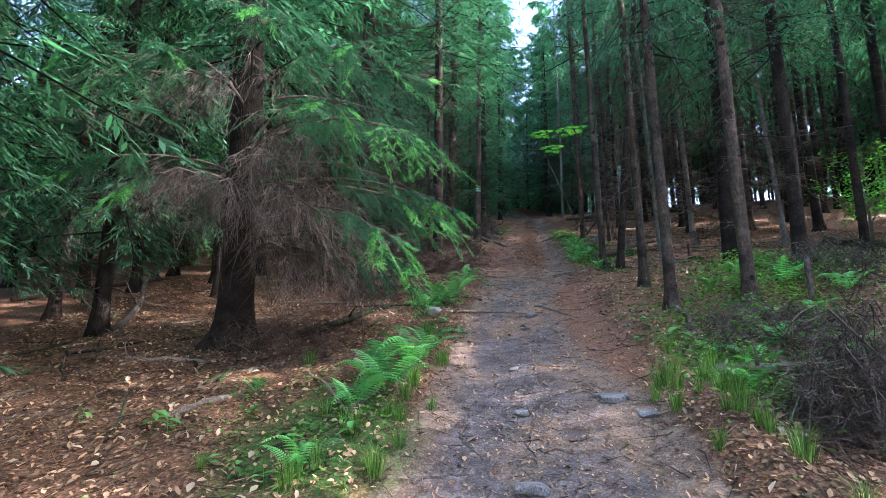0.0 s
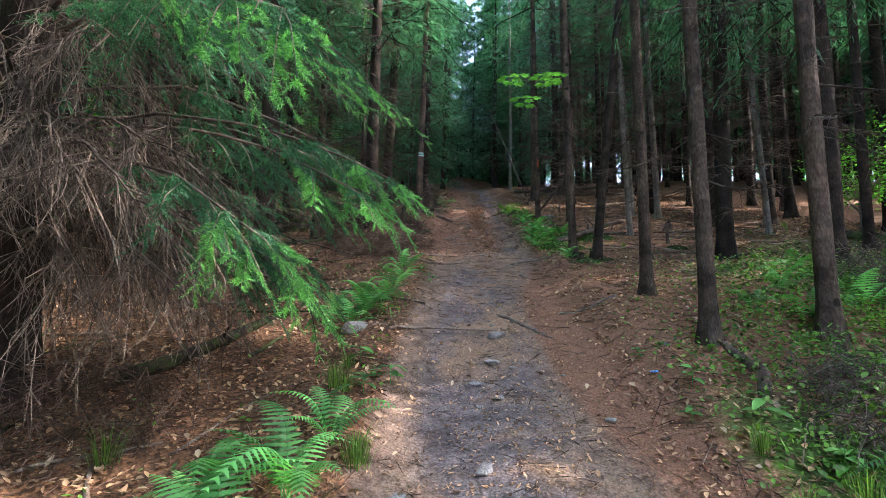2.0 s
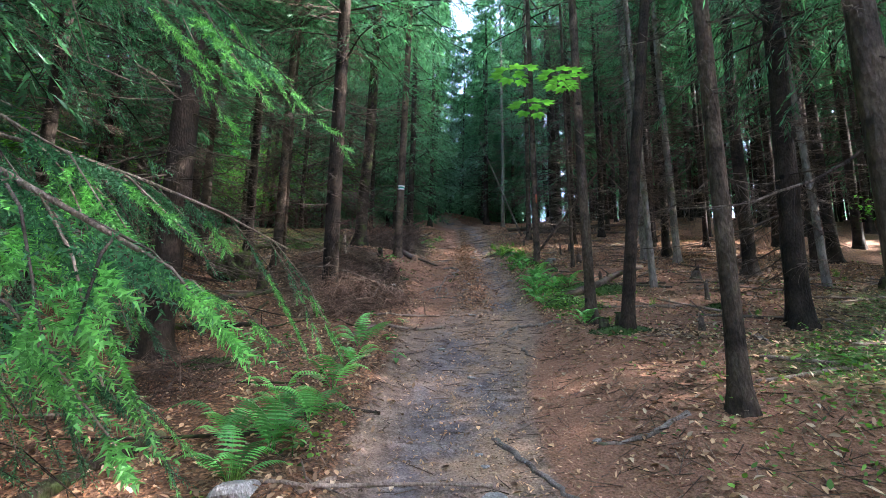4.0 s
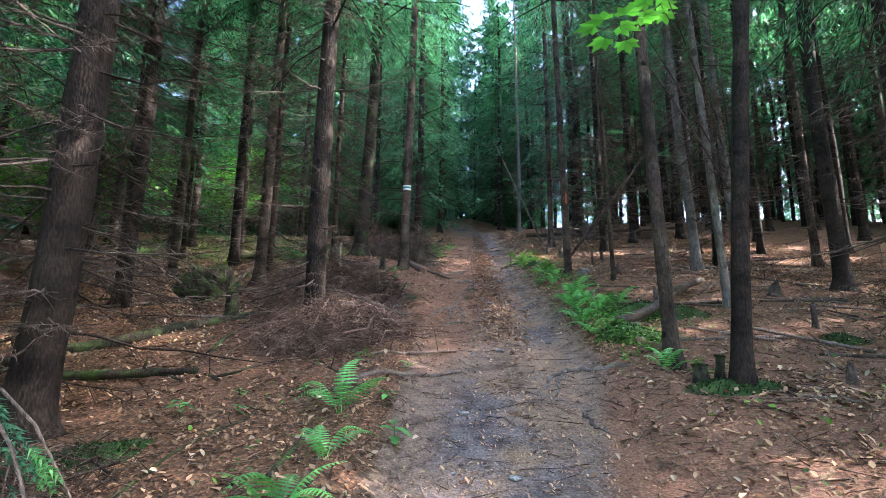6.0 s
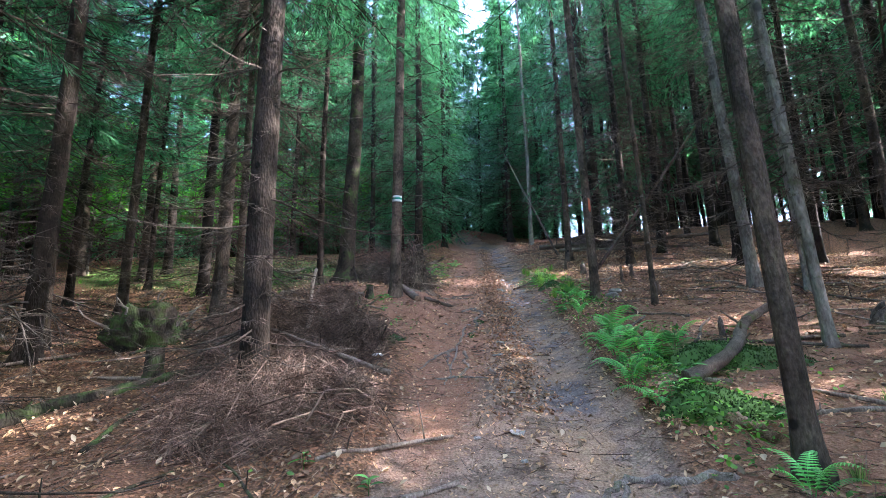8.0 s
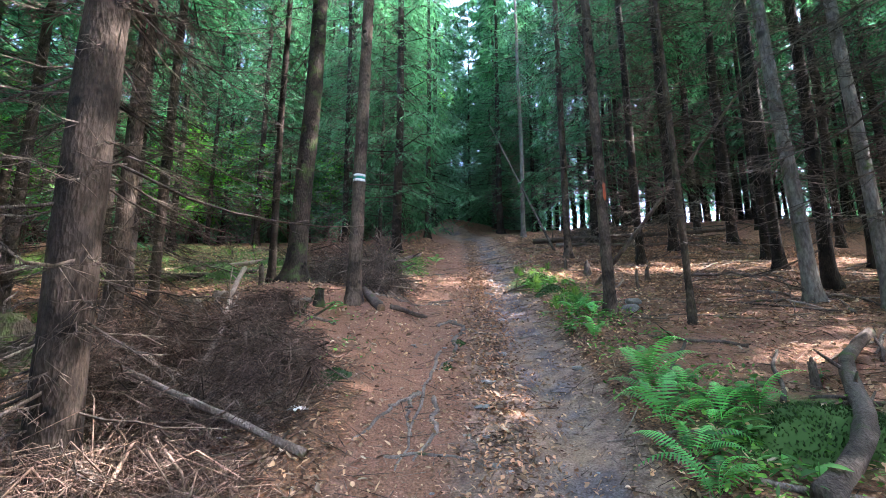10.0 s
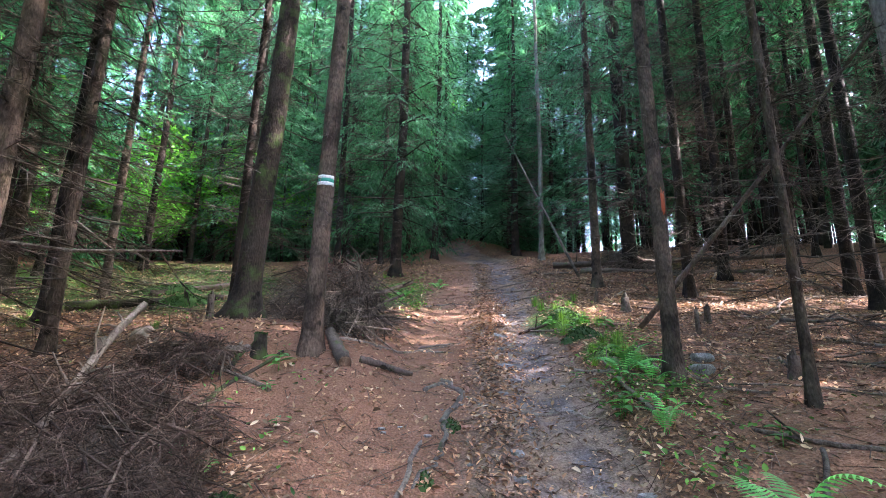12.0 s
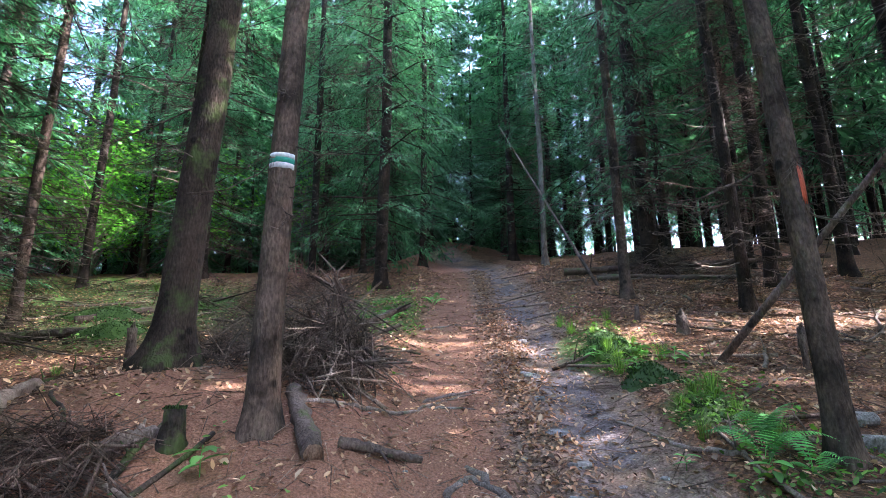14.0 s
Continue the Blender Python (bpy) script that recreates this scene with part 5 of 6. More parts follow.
def moss_cushion(x, y, rx, ry, h, turn=0.0):
    """A soft green mound with a fuzzy skin."""
    rng = np.random.default_rng(int(abs(x * 77 + y * 131)))
    na, nr = 22, 7
    sh = Shape()
    r = np.linspace(0.02, 1.15, nr)
    a = np.linspace(0, 2 * np.pi, na, endpoint=False)
    edge = 1 + 0.18 * np.sin(a * 3 + x) + 0.1 * np.sin(a * 5 + y)
    R, A = np.meshgrid(r, a, indexing="ij")
    px = x + R * np.cos(A) * rx * edge[None]
    py = y + R * np.sin(A) * ry * edge[None]
    pz = floor_many(px.ravel(), py.ravel()).reshape(px.shape) + h * np.clip(1 - R ** 2, -0.12, 1) + rng.normal(0, h * 0.06, px.shape)
    v = np.stack([px, py, pz], -1).reshape(-1, 3)
    i, j = np.meshgrid(np.arange(nr - 1), np.arange(na), indexing="ij")
    k = (j + 1) % na
    sh.add(v, np.stack([i * na + j, (i + 1) * na + j, (i + 1) * na + k, i * na + k], -1).reshape(-1, 4))
    n = int(900 * rx * ry / 0.1)
    n = min(n, 2600)
    rr, aa = np.sqrt(rng.uniform(0, 1, n)), rng.uniform(0, 6.283, n)
    e = 1 + 0.18 * np.sin(aa * 3 + x) + 0.1 * np.sin(aa * 5 + y)
    fx, fy = x + rr * np.cos(aa) * rx * e, y + rr * np.sin(aa) * ry * e
    p = np.stack([fx, fy, floor_many(fx, fy) + h * (1 - rr ** 2) - 0.004], -1)
    d = unit(np.stack([np.cos(aa) * rr, np.sin(aa) * rr, np.ones(n)], -1) + rng.normal(0, 0.5, (n, 3)))
    v, q = blades(p, d, rng.uniform(0.015, 0.035, n), rng.uniform(0.008, 0.016, n), unit(rng.normal(0, 1, (n, 3))))
    sh.add(v, q)
    return tagged(new("moss_cushion", sh.mesh("moss_cushion", MOSS, True)), "soft dark green moss cushion on the forest floor", "moss", "moss cushions")


for x, y, rx, ry, h in ((4.15, 12.6, 0.55, 0.32, 0.1), (4.3, 18.5, 0.3, 0.5, 0.06), (4.15, 17.5, 0.2, 0.3, 0.05), (4.2, 16.65, 0.3, 0.22, 0.07), (3.3, 9.75, 0.35, 0.2, 0.08), (3.45, 11.5, 0.4, 0.35, 0.08), (4.6, 12.4, 0.3, 0.25, 0.06),
                        (-1.75, 20.9, 0.5, 0.3, 0.16), (-2.4, 22.0, 0.6, 0.4, 0.15), (2.38, 15.5, 0.05, 0.15, 0.02), (2.14, 14.75, 0.04, 0.12, 0.015), (1.05, 14.3, 0.16, 0.2, 0.05), (-0.9, 22.8, 0.7, 0.5, 0.1), (-1.0, 9.6, 0.3, 0.2, 0.05), (5.4, 10.9, 0.2, 0.2, 0.03)):
    moss_cushion(x, y, rx, ry, h)


# ---- dead wood ----
LOG = bark_material("fallen_wood", (0.08, 0.06, 0.048), (0.20, 0.16, 0.13), 0.12, 1.2)
LOG_PALE = bark_material("bare_pale_wood", (0.20, 0.155, 0.12), (0.38, 0.31, 0.25), 0.0, 1.2)
LOG_MOSSY = bark_material("mossy_wood", (0.03, 0.024, 0.018), (0.10, 0.08, 0.055), 0.5)
CUT = bark_material("cut_wood", (0.20, 0.13, 0.08), (0.36, 0.25, 0.16), 0.0, 2.0)
ROOT = bark_material("grey_root", (0.19, 0.155, 0.13), (0.37, 0.32, 0.275), 0.1, 2.0)


def log(name, a, b, r, mat, label, category="log", group="fallen branches", snags=3, taper=0.7, lift=(0.0, 0.0), bow=0.03, cut=False, seed=None):
    """A fallen stem between two places on the ground, with broken side stubs."""
    rng = np.random.default_rng(int(abs(a[0] * 91 + a[1] * 57 + b[0] * 13)) if seed is None else seed)
    n = 16
    s = np.linspace(0, 1, n)
    za, zb = floor_at(*a) + r * 0.55 + lift[0], floor_at(*b) + r * taper * 0.55 + lift[1]
    pts = np.stack([a[0] + (b[0] - a[0]) * s, a[1] + (b[1] - a[1]) * s, za + (zb - za) * s], -1)
    length = float(np.linalg.norm(pts[-1] - pts[0]))
    side = unit(np.cross(pts[-1] - pts[0], [0, 0, 1.0]))
    pts += side * (np.sin(s * np.pi * 1.3 + rng.uniform(0, 3)) * bow * length)[:, None] * np.sin(s * np.pi)[:, None]
    if lift == (0.0, 0.0):
        low = floor_many(pts[:, 0], pts[:, 1]) + r * 0.35
        pts[:, 2] = np.maximum(pts[:, 2], low)
    origin = pts[0].copy()
    ob = new(name)
    ob.empty_display_size = 0.1
    ob.matrix_basis = pose(*origin)
    tagged(ob, label, category, group)
    rad = r * (1 - (1 - taper) * s) * (1 + rng.normal(0, 0.04, n))
    part("stem", Shape().add(*tube(pts - origin, rad, 12, 0.13, rng)).mesh(name, mat, True), ob)
    for k in range(snags):
        f = rng.uniform(0.1, 0.95)
        p = np.array([np.interp(f, s, pts[:, c]) for c in range(3)]) - origin
        d = unit(unit(pts[-1] - pts[0]) * 0.5 + rng.normal(0, 0.8, 3) + np.array([0, 0, 0.5]))
        ln = rng.uniform(0.05, 0.22) * (1 + length * 0.25)
        q = np.stack([p, p + d * ln * 0.5 + rng.normal(0, 0.01, 3), p + d * ln])
        part("side_stub", Shape().add(*tube(q, np.array([0.3, 0.22, 0.1]) * min(r, 0.05) + 0.002, 6)).mesh("side_stub", mat, True), ob)
    if cut:
        for e, sgn in ((0, -1), (-1, 1)):
            c = pts[e] - origin
            d = unit(pts[1] - pts[0]) * sgn
            q = np.stack([c - d * 0.01, c + d * 0.004])
            part("cut_face", Shape().add(*tube(q, np.array([0.93, 0.93]) * rad[e], 12)).mesh("cut_face", CUT), ob, "pale cut end")
    return ob


log("mossy_log", (-3.3, 11.3), (-0.75, 13.85), 0.075, LOG_MOSSY, "rotting log half covered in green moss", group="", snags=9, bow=0.03)
log("mossy_log", (-2.15, 11.15), (-0.95, 11.15), 0.045, LOG_MOSSY, "dark rotting log sunk into the litter", group="", snags=1)
log("fallen_stick", (1.06, 12.95), (-0.31, 13.45), 0.026, LOG_PALE, "pale bare stick leaning against brushwood", lift=(0.02, 0.52), snags=2, bow=0.01)
log("fallen_pole", (0.74, 13.42), (-0.88, 14.84), 0.036, LOG_PALE, "long bare pole lying over the brushwood", lift=(0.0, 0.3), snags=6, taper=0.85, bow=0.012)
log("fallen_pole", (0.05, 13.75), (-0.1, 15.9), 0.028, LOG_PALE, "thin grey dead stem across the brush pile", lift=(0.05, 0.62), snags=8, taper=0.9, bow=0.02)
log("fallen_log", (3.5, 11.95), (5.9, 13.9), 0.065, LOG, "curved dead branch propped over moss", lift=(0.0, 0.14), snags=5, bow=0.05)
log("wood_chunk", (3.36, 11.25), (3.44, 10.92), 0.05, CUT, "torn chunk of bright orange-brown wood", category="wood", snags=0, group="")
log("fallen_log", (2.15, 4.2), (3.5, 3.9), 0.05, LOG_PALE, "dead log in the green undergrowth", snags=3)
log("broken_branch", (2.62, 5.5), (2.56, 5.72), 0.035, LOG, "short broken branch stuck in the bank", lift=(0.0, 0.1), snags=1, bow=0.1)
log("fallen_log", (-1.7, 6.15), (-0.82, 8.1), 0.055, LOG_MOSSY, "thin fallen log under the spruce", snags=3)
log("fallen_log", (-4.38, 6.97), (-6.2, 11.4), 0.05, LOG, "long dead stem leaning among the trees", lift=(0.0, 0.35), snags=4)
log("fallen_log", (-7.9, 9.5), (-6.4, 12.0), 0.06, LOG, "thin fallen trunk in the undergrowth", snags=3)
log("stick", (-2.05, 4.0), (-1.6, 4.45), 0.03, LOG_PALE, "grey broken stick on dry leaves", snags=1)
log("cut_log", (1.5, 16.3), (1.26, 17.1), 0.06, LOG, "short sawn log with a pale cut end", cut=True, snags=0, group="", taper=0.95, bow=0.0)
log("fallen_branch", (1.62, 16.5), (2.12, 16.62), 0.036, LOG, "thick dead branch at the track's edge", snags=1, taper=0.6)
log("rotten_log", (0.40, 16.28), (0.60, 16.52), 0.055, LOG_PALE, "crumbling rotten log with torn ends", snags=4, bow=0.06, group="")
log("fallen_log", (-0.55, 16.85), (-1.1, 18.3), 0.075, LOG_PALE, "grey debarked log on red needles", snags=2, cut=True)
log("fallen_log", (-0.85, 16.75), (-1.5, 18.1), 0.05, LOG_PALE, "grey debarked thin log beside another", snags=2)
log("fallen_tree", (5.74, 23.5), (10.6, 22.0), 0.065, LOG, "fallen spruce trunk lying across the slope", lift=(0.12, 0.25), snags=9, bow=0.01, group="")
log("fallen_log", (6.2, 22.9), (9.6, 21.4), 0.07, LOG, "fallen log on the leaf litter", snags=5)
log("fallen_log", (8.6, 11.4), (9.3, 9.6), 0.12, LOG_MOSSY, "dark mossy log in the undergrowth", snags=2)
log("mossy_log", (-3.3, 20.3), (-1.2, 21.3), 0.09, LOG_MOSSY, "moss-covered log among low plants", snags=6)
log("mossy_log", (-2.6, 21.6), (-0.9, 23.4), 0.07, LOG, "dead log among low plants", snags=6)
log("broken_branch", (1.3, 17.4), (2.15, 18.3), 0.035, LOG, "dead branch leaning out of the brush heap", lift=(0.25, 0.65), snags=5)

# the dead pole that leans on the thin spruce
foot, head = np.array([4.99, 17.8, float(ground_height(4.99, 17.8)) - 0.05]), np.array([7.05, 15.91, 8.52])
pole = new("leaning_pole")
pole.matrix_basis = pose(*foot)
tagged(pole, "long dead spruce pole leaning against other trees", "dead tree")
s = np.linspace(0, 1, 10)
line = (head - foot) * s[:, None] + np.array([0, 0, -1.0]) * (0.04 * np.sin(np.pi * s))[:, None]
part("stem", Shape().add(*tube(line, 0.038 * (1 - 0.55 * s), 10, 0.03, np.random.default_rng(3))).mesh("leaning_stem", LOG, True), pole)
rng = np.random.default_rng(41)
sh = Shape()
k = 60
f = rng.uniform(0.35, 1.0, k)
p = (head - foot) * f[:, None] + np.array([0, 0, -1.0]) * (0.04 * np.sin(np.pi * f))[:, None]
v, q = twigs(p, p + rng.normal(0, 0.28, (k, 3)) + np.array([0, 0, -0.1]), 0.005, 0.0015, rng.normal(0, 0.02, (k, 3)))
sh.add(v, q)
tagged(part("dead_twig_tangle", sh.mesh("leaning_twigs", SNAG), pole, "bare side twigs"), kind="stuff")


# a thinner dead stem that leans over the track's far end
foot2 = np.array([5.98, 22.35, float(ground_height(5.98, 22.35)) - 0.05])
reach2 = np.array([5.3, 26.8, 12.4]) - foot2
stem2 = new("leaning_pole")
stem2.matrix_basis = pose(*foot2)
tagged(stem2, "thin grey dead stem leaning between spruces", "dead tree")
part("stem", Shape().add(*tube(reach2 * s[:, None], 0.034 * (1 - 0.6 * s), 8, 0.03, np.random.default_rng(4))).mesh("leaning_stem", DEAD, True), stem2)
f = rng.uniform(0.3, 1.0, 40)
v, q = twigs(reach2 * f[:, None], reach2 * f[:, None] + rng.normal(0, 0.3, (40, 3)) + np.array([0, 0, -0.15]), 0.005, 0.0015, rng.normal(0, 0.03, (40, 3)))
tagged(part("dead_twig_tangle", Shape().add(v, q).mesh("leaning_twigs", DEAD), stem2, "bare side twigs"), kind="stuff")


def brush_pile(x, y, rx, ry, h, n, label, thick=0.006, length=0.6, mat=DEAD, wild=0.5, base=0.0, along_az=None):
    """A heap of criss-crossed dead twigs."""
    rng = np.random.default_rng(int(abs(x * 501 + y * 77)))
    r, a = np.sqrt(rng.uniform(0, 1, n)), rng.uniform(0, 6.283, n)
    px, py = x + r * np.cos(a) * rx, y + r * np.sin(a) * ry
    top = 1.35 * h * np.clip(1 - r ** 2, 0.05, 1)
    pz = floor_many(px, py) + base + top * rng.uniform(0.05, 1.0, n)
    az = rng.uniform(0, 6.283, n) if along_az is None else along_az + rng.normal(0, 0.6, n)
    d = unit(np.stack([np.cos(az), np.sin(az), rng.normal(0, wild, n)], -1))
    ln = length * rng.uniform(0.3, 1.3, n)[:, None]
    p0, p1 = np.stack([px, py, pz], -1) - d * ln / 2, np.stack([px, py, pz], -1) + d * ln / 2
    for p in (p0, p1):
        p[:, 2] = np.maximum(p[:, 2], floor_many(p[:, 0], p[:, 1]) + 0.004)
    origin = np.array([x, y, floor_at(x, y)])
    rad = thick * rng.choice([0.45, 0.7, 1.1, 1.9], n, p=[0.5, 0.3, 0.15, 0.05])
    v, q = twigs(p0 - origin, p1 - origin, rad, rad * 0.4, np.array([0, 0, 0.3]) * ln * rng.uniform(-0.2, 1, (n, 1)) + rng.normal(0, 0.045, (n, 3)))
    sh = Shape().add(v, q)
    m = n * 5
    i = rng.integers(0, n, m)
    f = rng.uniform(0.1, 1, (m, 1))
    q0 = p0[i] * (1 - f) + p1[i] * f
    dd = unit(d[i] + rng.normal(0, 0.7, (m, 3)) + np.array([0, 0, -0.2]))
    q1 = q0 + dd * rng.uniform(0.05, 0.25, (m, 1))
    q1[:, 2] = np.maximum(q1[:, 2], floor_many(q1[:, 0], q1[:, 1]) + 0.003)
    v, t = plain_twigs(q0 - origin, q1 - origin, 0.003)
    sh.add(v, tris=t)
    ob = new("brush_pile", sh.mesh("brush_pile", mat))
    ob.matrix_basis = pose(*origin)
    return tagged(ob, label, "brushwood", "heaps of brushwood", kind="stuff")


BROWN_TWIG = bark_material("brown_twig", (0.12, 0.083, 0.062), (0.35, 0.262, 0.205), 0.0, 2.0, True)
brush_pile(0.15, 12.15, 0.85, 0.75, 0.30, 1100, "heap of fine brown dead twigs beside the track", 0.006, 0.65, BROWN_TWIG, 0.35)
brush_pile(-0.25, 12.9, 0.7, 0.6, 0.5, 500, "dead twigs heaped round a spruce foot", 0.006, 0.6, BROWN_TWIG, 0.5)
brush_pile(0.5, 13.9, 0.55, 0.8, 0.42, 700, "tangle of brown dead twigs", 0.005, 0.55, BROWN_TWIG, 0.6)
brush_pile(0.05, 14.75, 0.9, 0.85, 0.44, 1500, "large heap of grey-brown dead brushwood", 0.007, 0.6, BROWN_TWIG, 0.4)
brush_pile(-0.7, 15.0, 0.7, 0.7, 0.4, 500, "scattered grey-brown dead brushwood", 0.007, 0.8, BROWN_TWIG, 0.4)
brush_pile(1.48, 17.6, 0.34, 0.55, 0.62, 330, "tall heap of grey sticks behind a spruce", 0.011, 0.75, DEAD, 1.1)
brush_pile(0.95, 18.2, 0.8, 0.6, 0.4, 500, "grey dead brushwood between trunks", 0.006, 0.7, DEAD, 0.5)
brush_pile(2.5, 3.15, 0.35, 0.4, 0.5, 420, "hanging tuft of pale dry twigs", 0.005, 0.6, DEAD, 1.4)
brush_pile(2.9, 4.7, 0.6, 0.6, 0.2, 260, "dry twigs in green undergrowth", 0.005, 0.5, DEAD, 0.5)
brush_pile(-1.1, 9.0, 0.6, 0.5, 0.15, 160, "dead twigs under a spruce", 0.006, 0.5, BROWN_TWIG, 0.3)
brush_pile(0.12, 16.15, 0.42, 0.3, 0.14, 260, "low tangle of dead twigs on red needles", 0.007, 0.5, BROWN_TWIG, 0.4)
brush_pile(7.6, 23.3, 1.0, 0.8, 0.35, 400, "dead branches beside a fallen trunk", 0.009, 0.9, DEAD, 0.5)
brush_pile(0.4, 22.5, 0.9, 1.2, 0.5, 500, "dark dead brushwood at the forest edge", 0.007, 0.8, BROWN_TWIG, 0.6)
brush_pile(-1.7, 5.6, 0.6, 0.5, 0.3, 240, "dead twigs round the big spruce", 0.004, 0.5, BROWN_TWIG, 0.8)
brush_pile(4.7, 6.2, 0.6, 0.7, 0.35, 260, "dry twigs on the bank", 0.005, 0.5, DEAD, 0.8)


def stump(x, y, r, h, label, mossy=True, seed=0):
    rng = np.random.default_rng(seed + int(abs(x * 50)))
    ob = thing("tree_stump", x, y, label, "stump", "old stumps", z=floor_at(x, y), turn=x * 50, lean=(rng.uniform(-4, 4), rng.uniform(-4, 4)))
    z = np.array([-0.12, 0.0, 0.04, 0.1, h * 0.6, h])
    rad = r * np.array([1.5, 1.4, 1.2, 1.05, 1.0, 0.96])
    part("wood", Shape().add(*tube(np.stack([0 * z, 0 * z, z], -1), rad, 14, 0.05, rng)).mesh("stump", LOG_MOSSY if mossy else LOG, True), ob)
    n = 260
    if mossy:
        a, rr = rng.uniform(0, 6.283, n), np.sqrt(rng.uniform(0, 1, n)) * r
        p = np.stack([rr * np.cos(a), rr * np.sin(a), h + 0 * a - 0.003], -1)
        v, q = blades(p, np.array([0, 0, 1.0]) + rng.normal(0, 0.5, (n, 3)), rng.uniform(0.01, 0.03, n), 0.012, unit(rng.normal(0, 1, (n, 3))))
        tagged(part("moss_cap", Shape().add(v, q).mesh("moss_cap", MOSS), ob, "green moss on top"), kind="stuff")
    else:
        part("broken_top", Shape().add(*tube(np.array([[0, 0, h - 0.02], [r * 0.2, 0, h + r * 0.5], [r * 0.5, 0, h + r * 1.3]]), np.array([0.8, 0.5, 0.1]) * r, 7, 0.1, rng)).mesh("broken_top", LOG, True), ob, "splintered top")
    return ob


for x, y, r, h, m, words in ((-1.33, 13.45, 0.09, 0.36, True, "mossy cut stump beside a rotting log"), (0.71, 16.45, 0.06, 0.2, True, "small stump with a green moss cap"), (3.22, 10.0, 0.055, 0.15, True, "low mossy stump in a moss cushion"),
                            (3.41, 10.04, 0.035, 0.2, True, "thin dark stump of a sapling"), (5.32, 18.8, 0.06, 0.2, False, "broken stump on leaf litter"), (5.55, 17.39, 0.025, 0.3, False, "thin broken snag on leaf litter"), (5.34, 15.7, 0.05, 0.2, False, "split pale stump on needles"),
                            (-0.5, 18.65, 0.045, 0.36, False, "thin post-like stump in the litter"), (5.45, 11.27, 0.03, 0.26, False, "thin snag on red needles"), (4.23, 9.67, 0.03, 0.14, False, "short broken sapling stump on needles"), (3.76, 5.27, 0.03, 0.5, False, "dark crooked snag in undergrowth"),
                            (6.6, 13.2, 0.08, 0.16, False, "old low stump on needles"), (4.75, 13.3, 0.03, 0.2, False, "broken sapling stump on needles"), (6.0, 17.9, 0.04, 0.22, False, "broken sapling stump on needles"), (5.2, 19.6, 0.03, 0.2, False, "thin broken snag on leaf litter"), (2.45, 5.2, 0.035, 0.16, False, "weathered stump on the bank")):
    stump(x, y, r, h, words, m)


def root_plate(x, y, wide, high, turn):
    """The upturned root plate of a fallen tree: a lumpy earth slab, root ends and a moss skin."""
    rng = np.random.default_rng(91)
    ob = thing("root_plate", x, y, "dark upturned root plate overgrown with moss", "root plate", z=floor_at(x, y) - 0.12, turn=turn)
    bm = bmesh.new()
    bmesh.ops.create_icosphere(bm, subdivisions=4, radius=1.0)
    for v in bm.verts:
        k = 1 + 0.34 * noise.fractal(v.co * 1.7 + Vector((3, 1, 7)), 0.9, 2.1, 5)
        v.co = Vector((v.co.x * wide * k, v.co.y * wide * 0.55 * k, (v.co.z * 0.55 + 0.45) * high * k))
    me = bpy.data.meshes.new("root_plate")
    bm.to_mesh(me)
    bm.free()
    me.materials.append(LOG_MOSSY)
    part("earth", me, ob)
    co = np.array([v.co[:] for v in me.vertices])
    nr = np.array([v.normal[:] for v in me.vertices])
    pick = rng.choice(np.nonzero(nr[:, 2] > 0.45)[0], 1400)
    p = co[pick] + rng.normal(0, 0.012, (1400, 3))
    v, q = blades(p, nr[pick] + rng.normal(0, 0.5, (1400, 3)), rng.uniform(0.015, 0.03, 1400), rng.uniform(0.008, 0.014, 1400), unit(rng.normal(0, 1, (1400, 3))))
    tagged(part("moss_skin", Shape().add(v, q).mesh("root_plate_moss", MOSS), ob, "dark green moss"), kind="stuff")
    for k in range(9):
        a = k * 0.7
        d = np.array([math.cos(a), rng.uniform(-0.5, 0.3), 0.4 + 0.6 * abs(math.sin(a))])
        foot = d * np.array([wide, wide * 0.5, high]) * 0.7
        line = foot + d * np.linspace(0, 0.45, 5)[:, None] + rng.normal(0, 0.03, (5, 3))
        part("root", Shape().add(*tube(line, np.linspace(0.025, 0.006, 5), 7, 0.1, rng)).mesh("plate_root", ROOT, True), ob)
    return ob


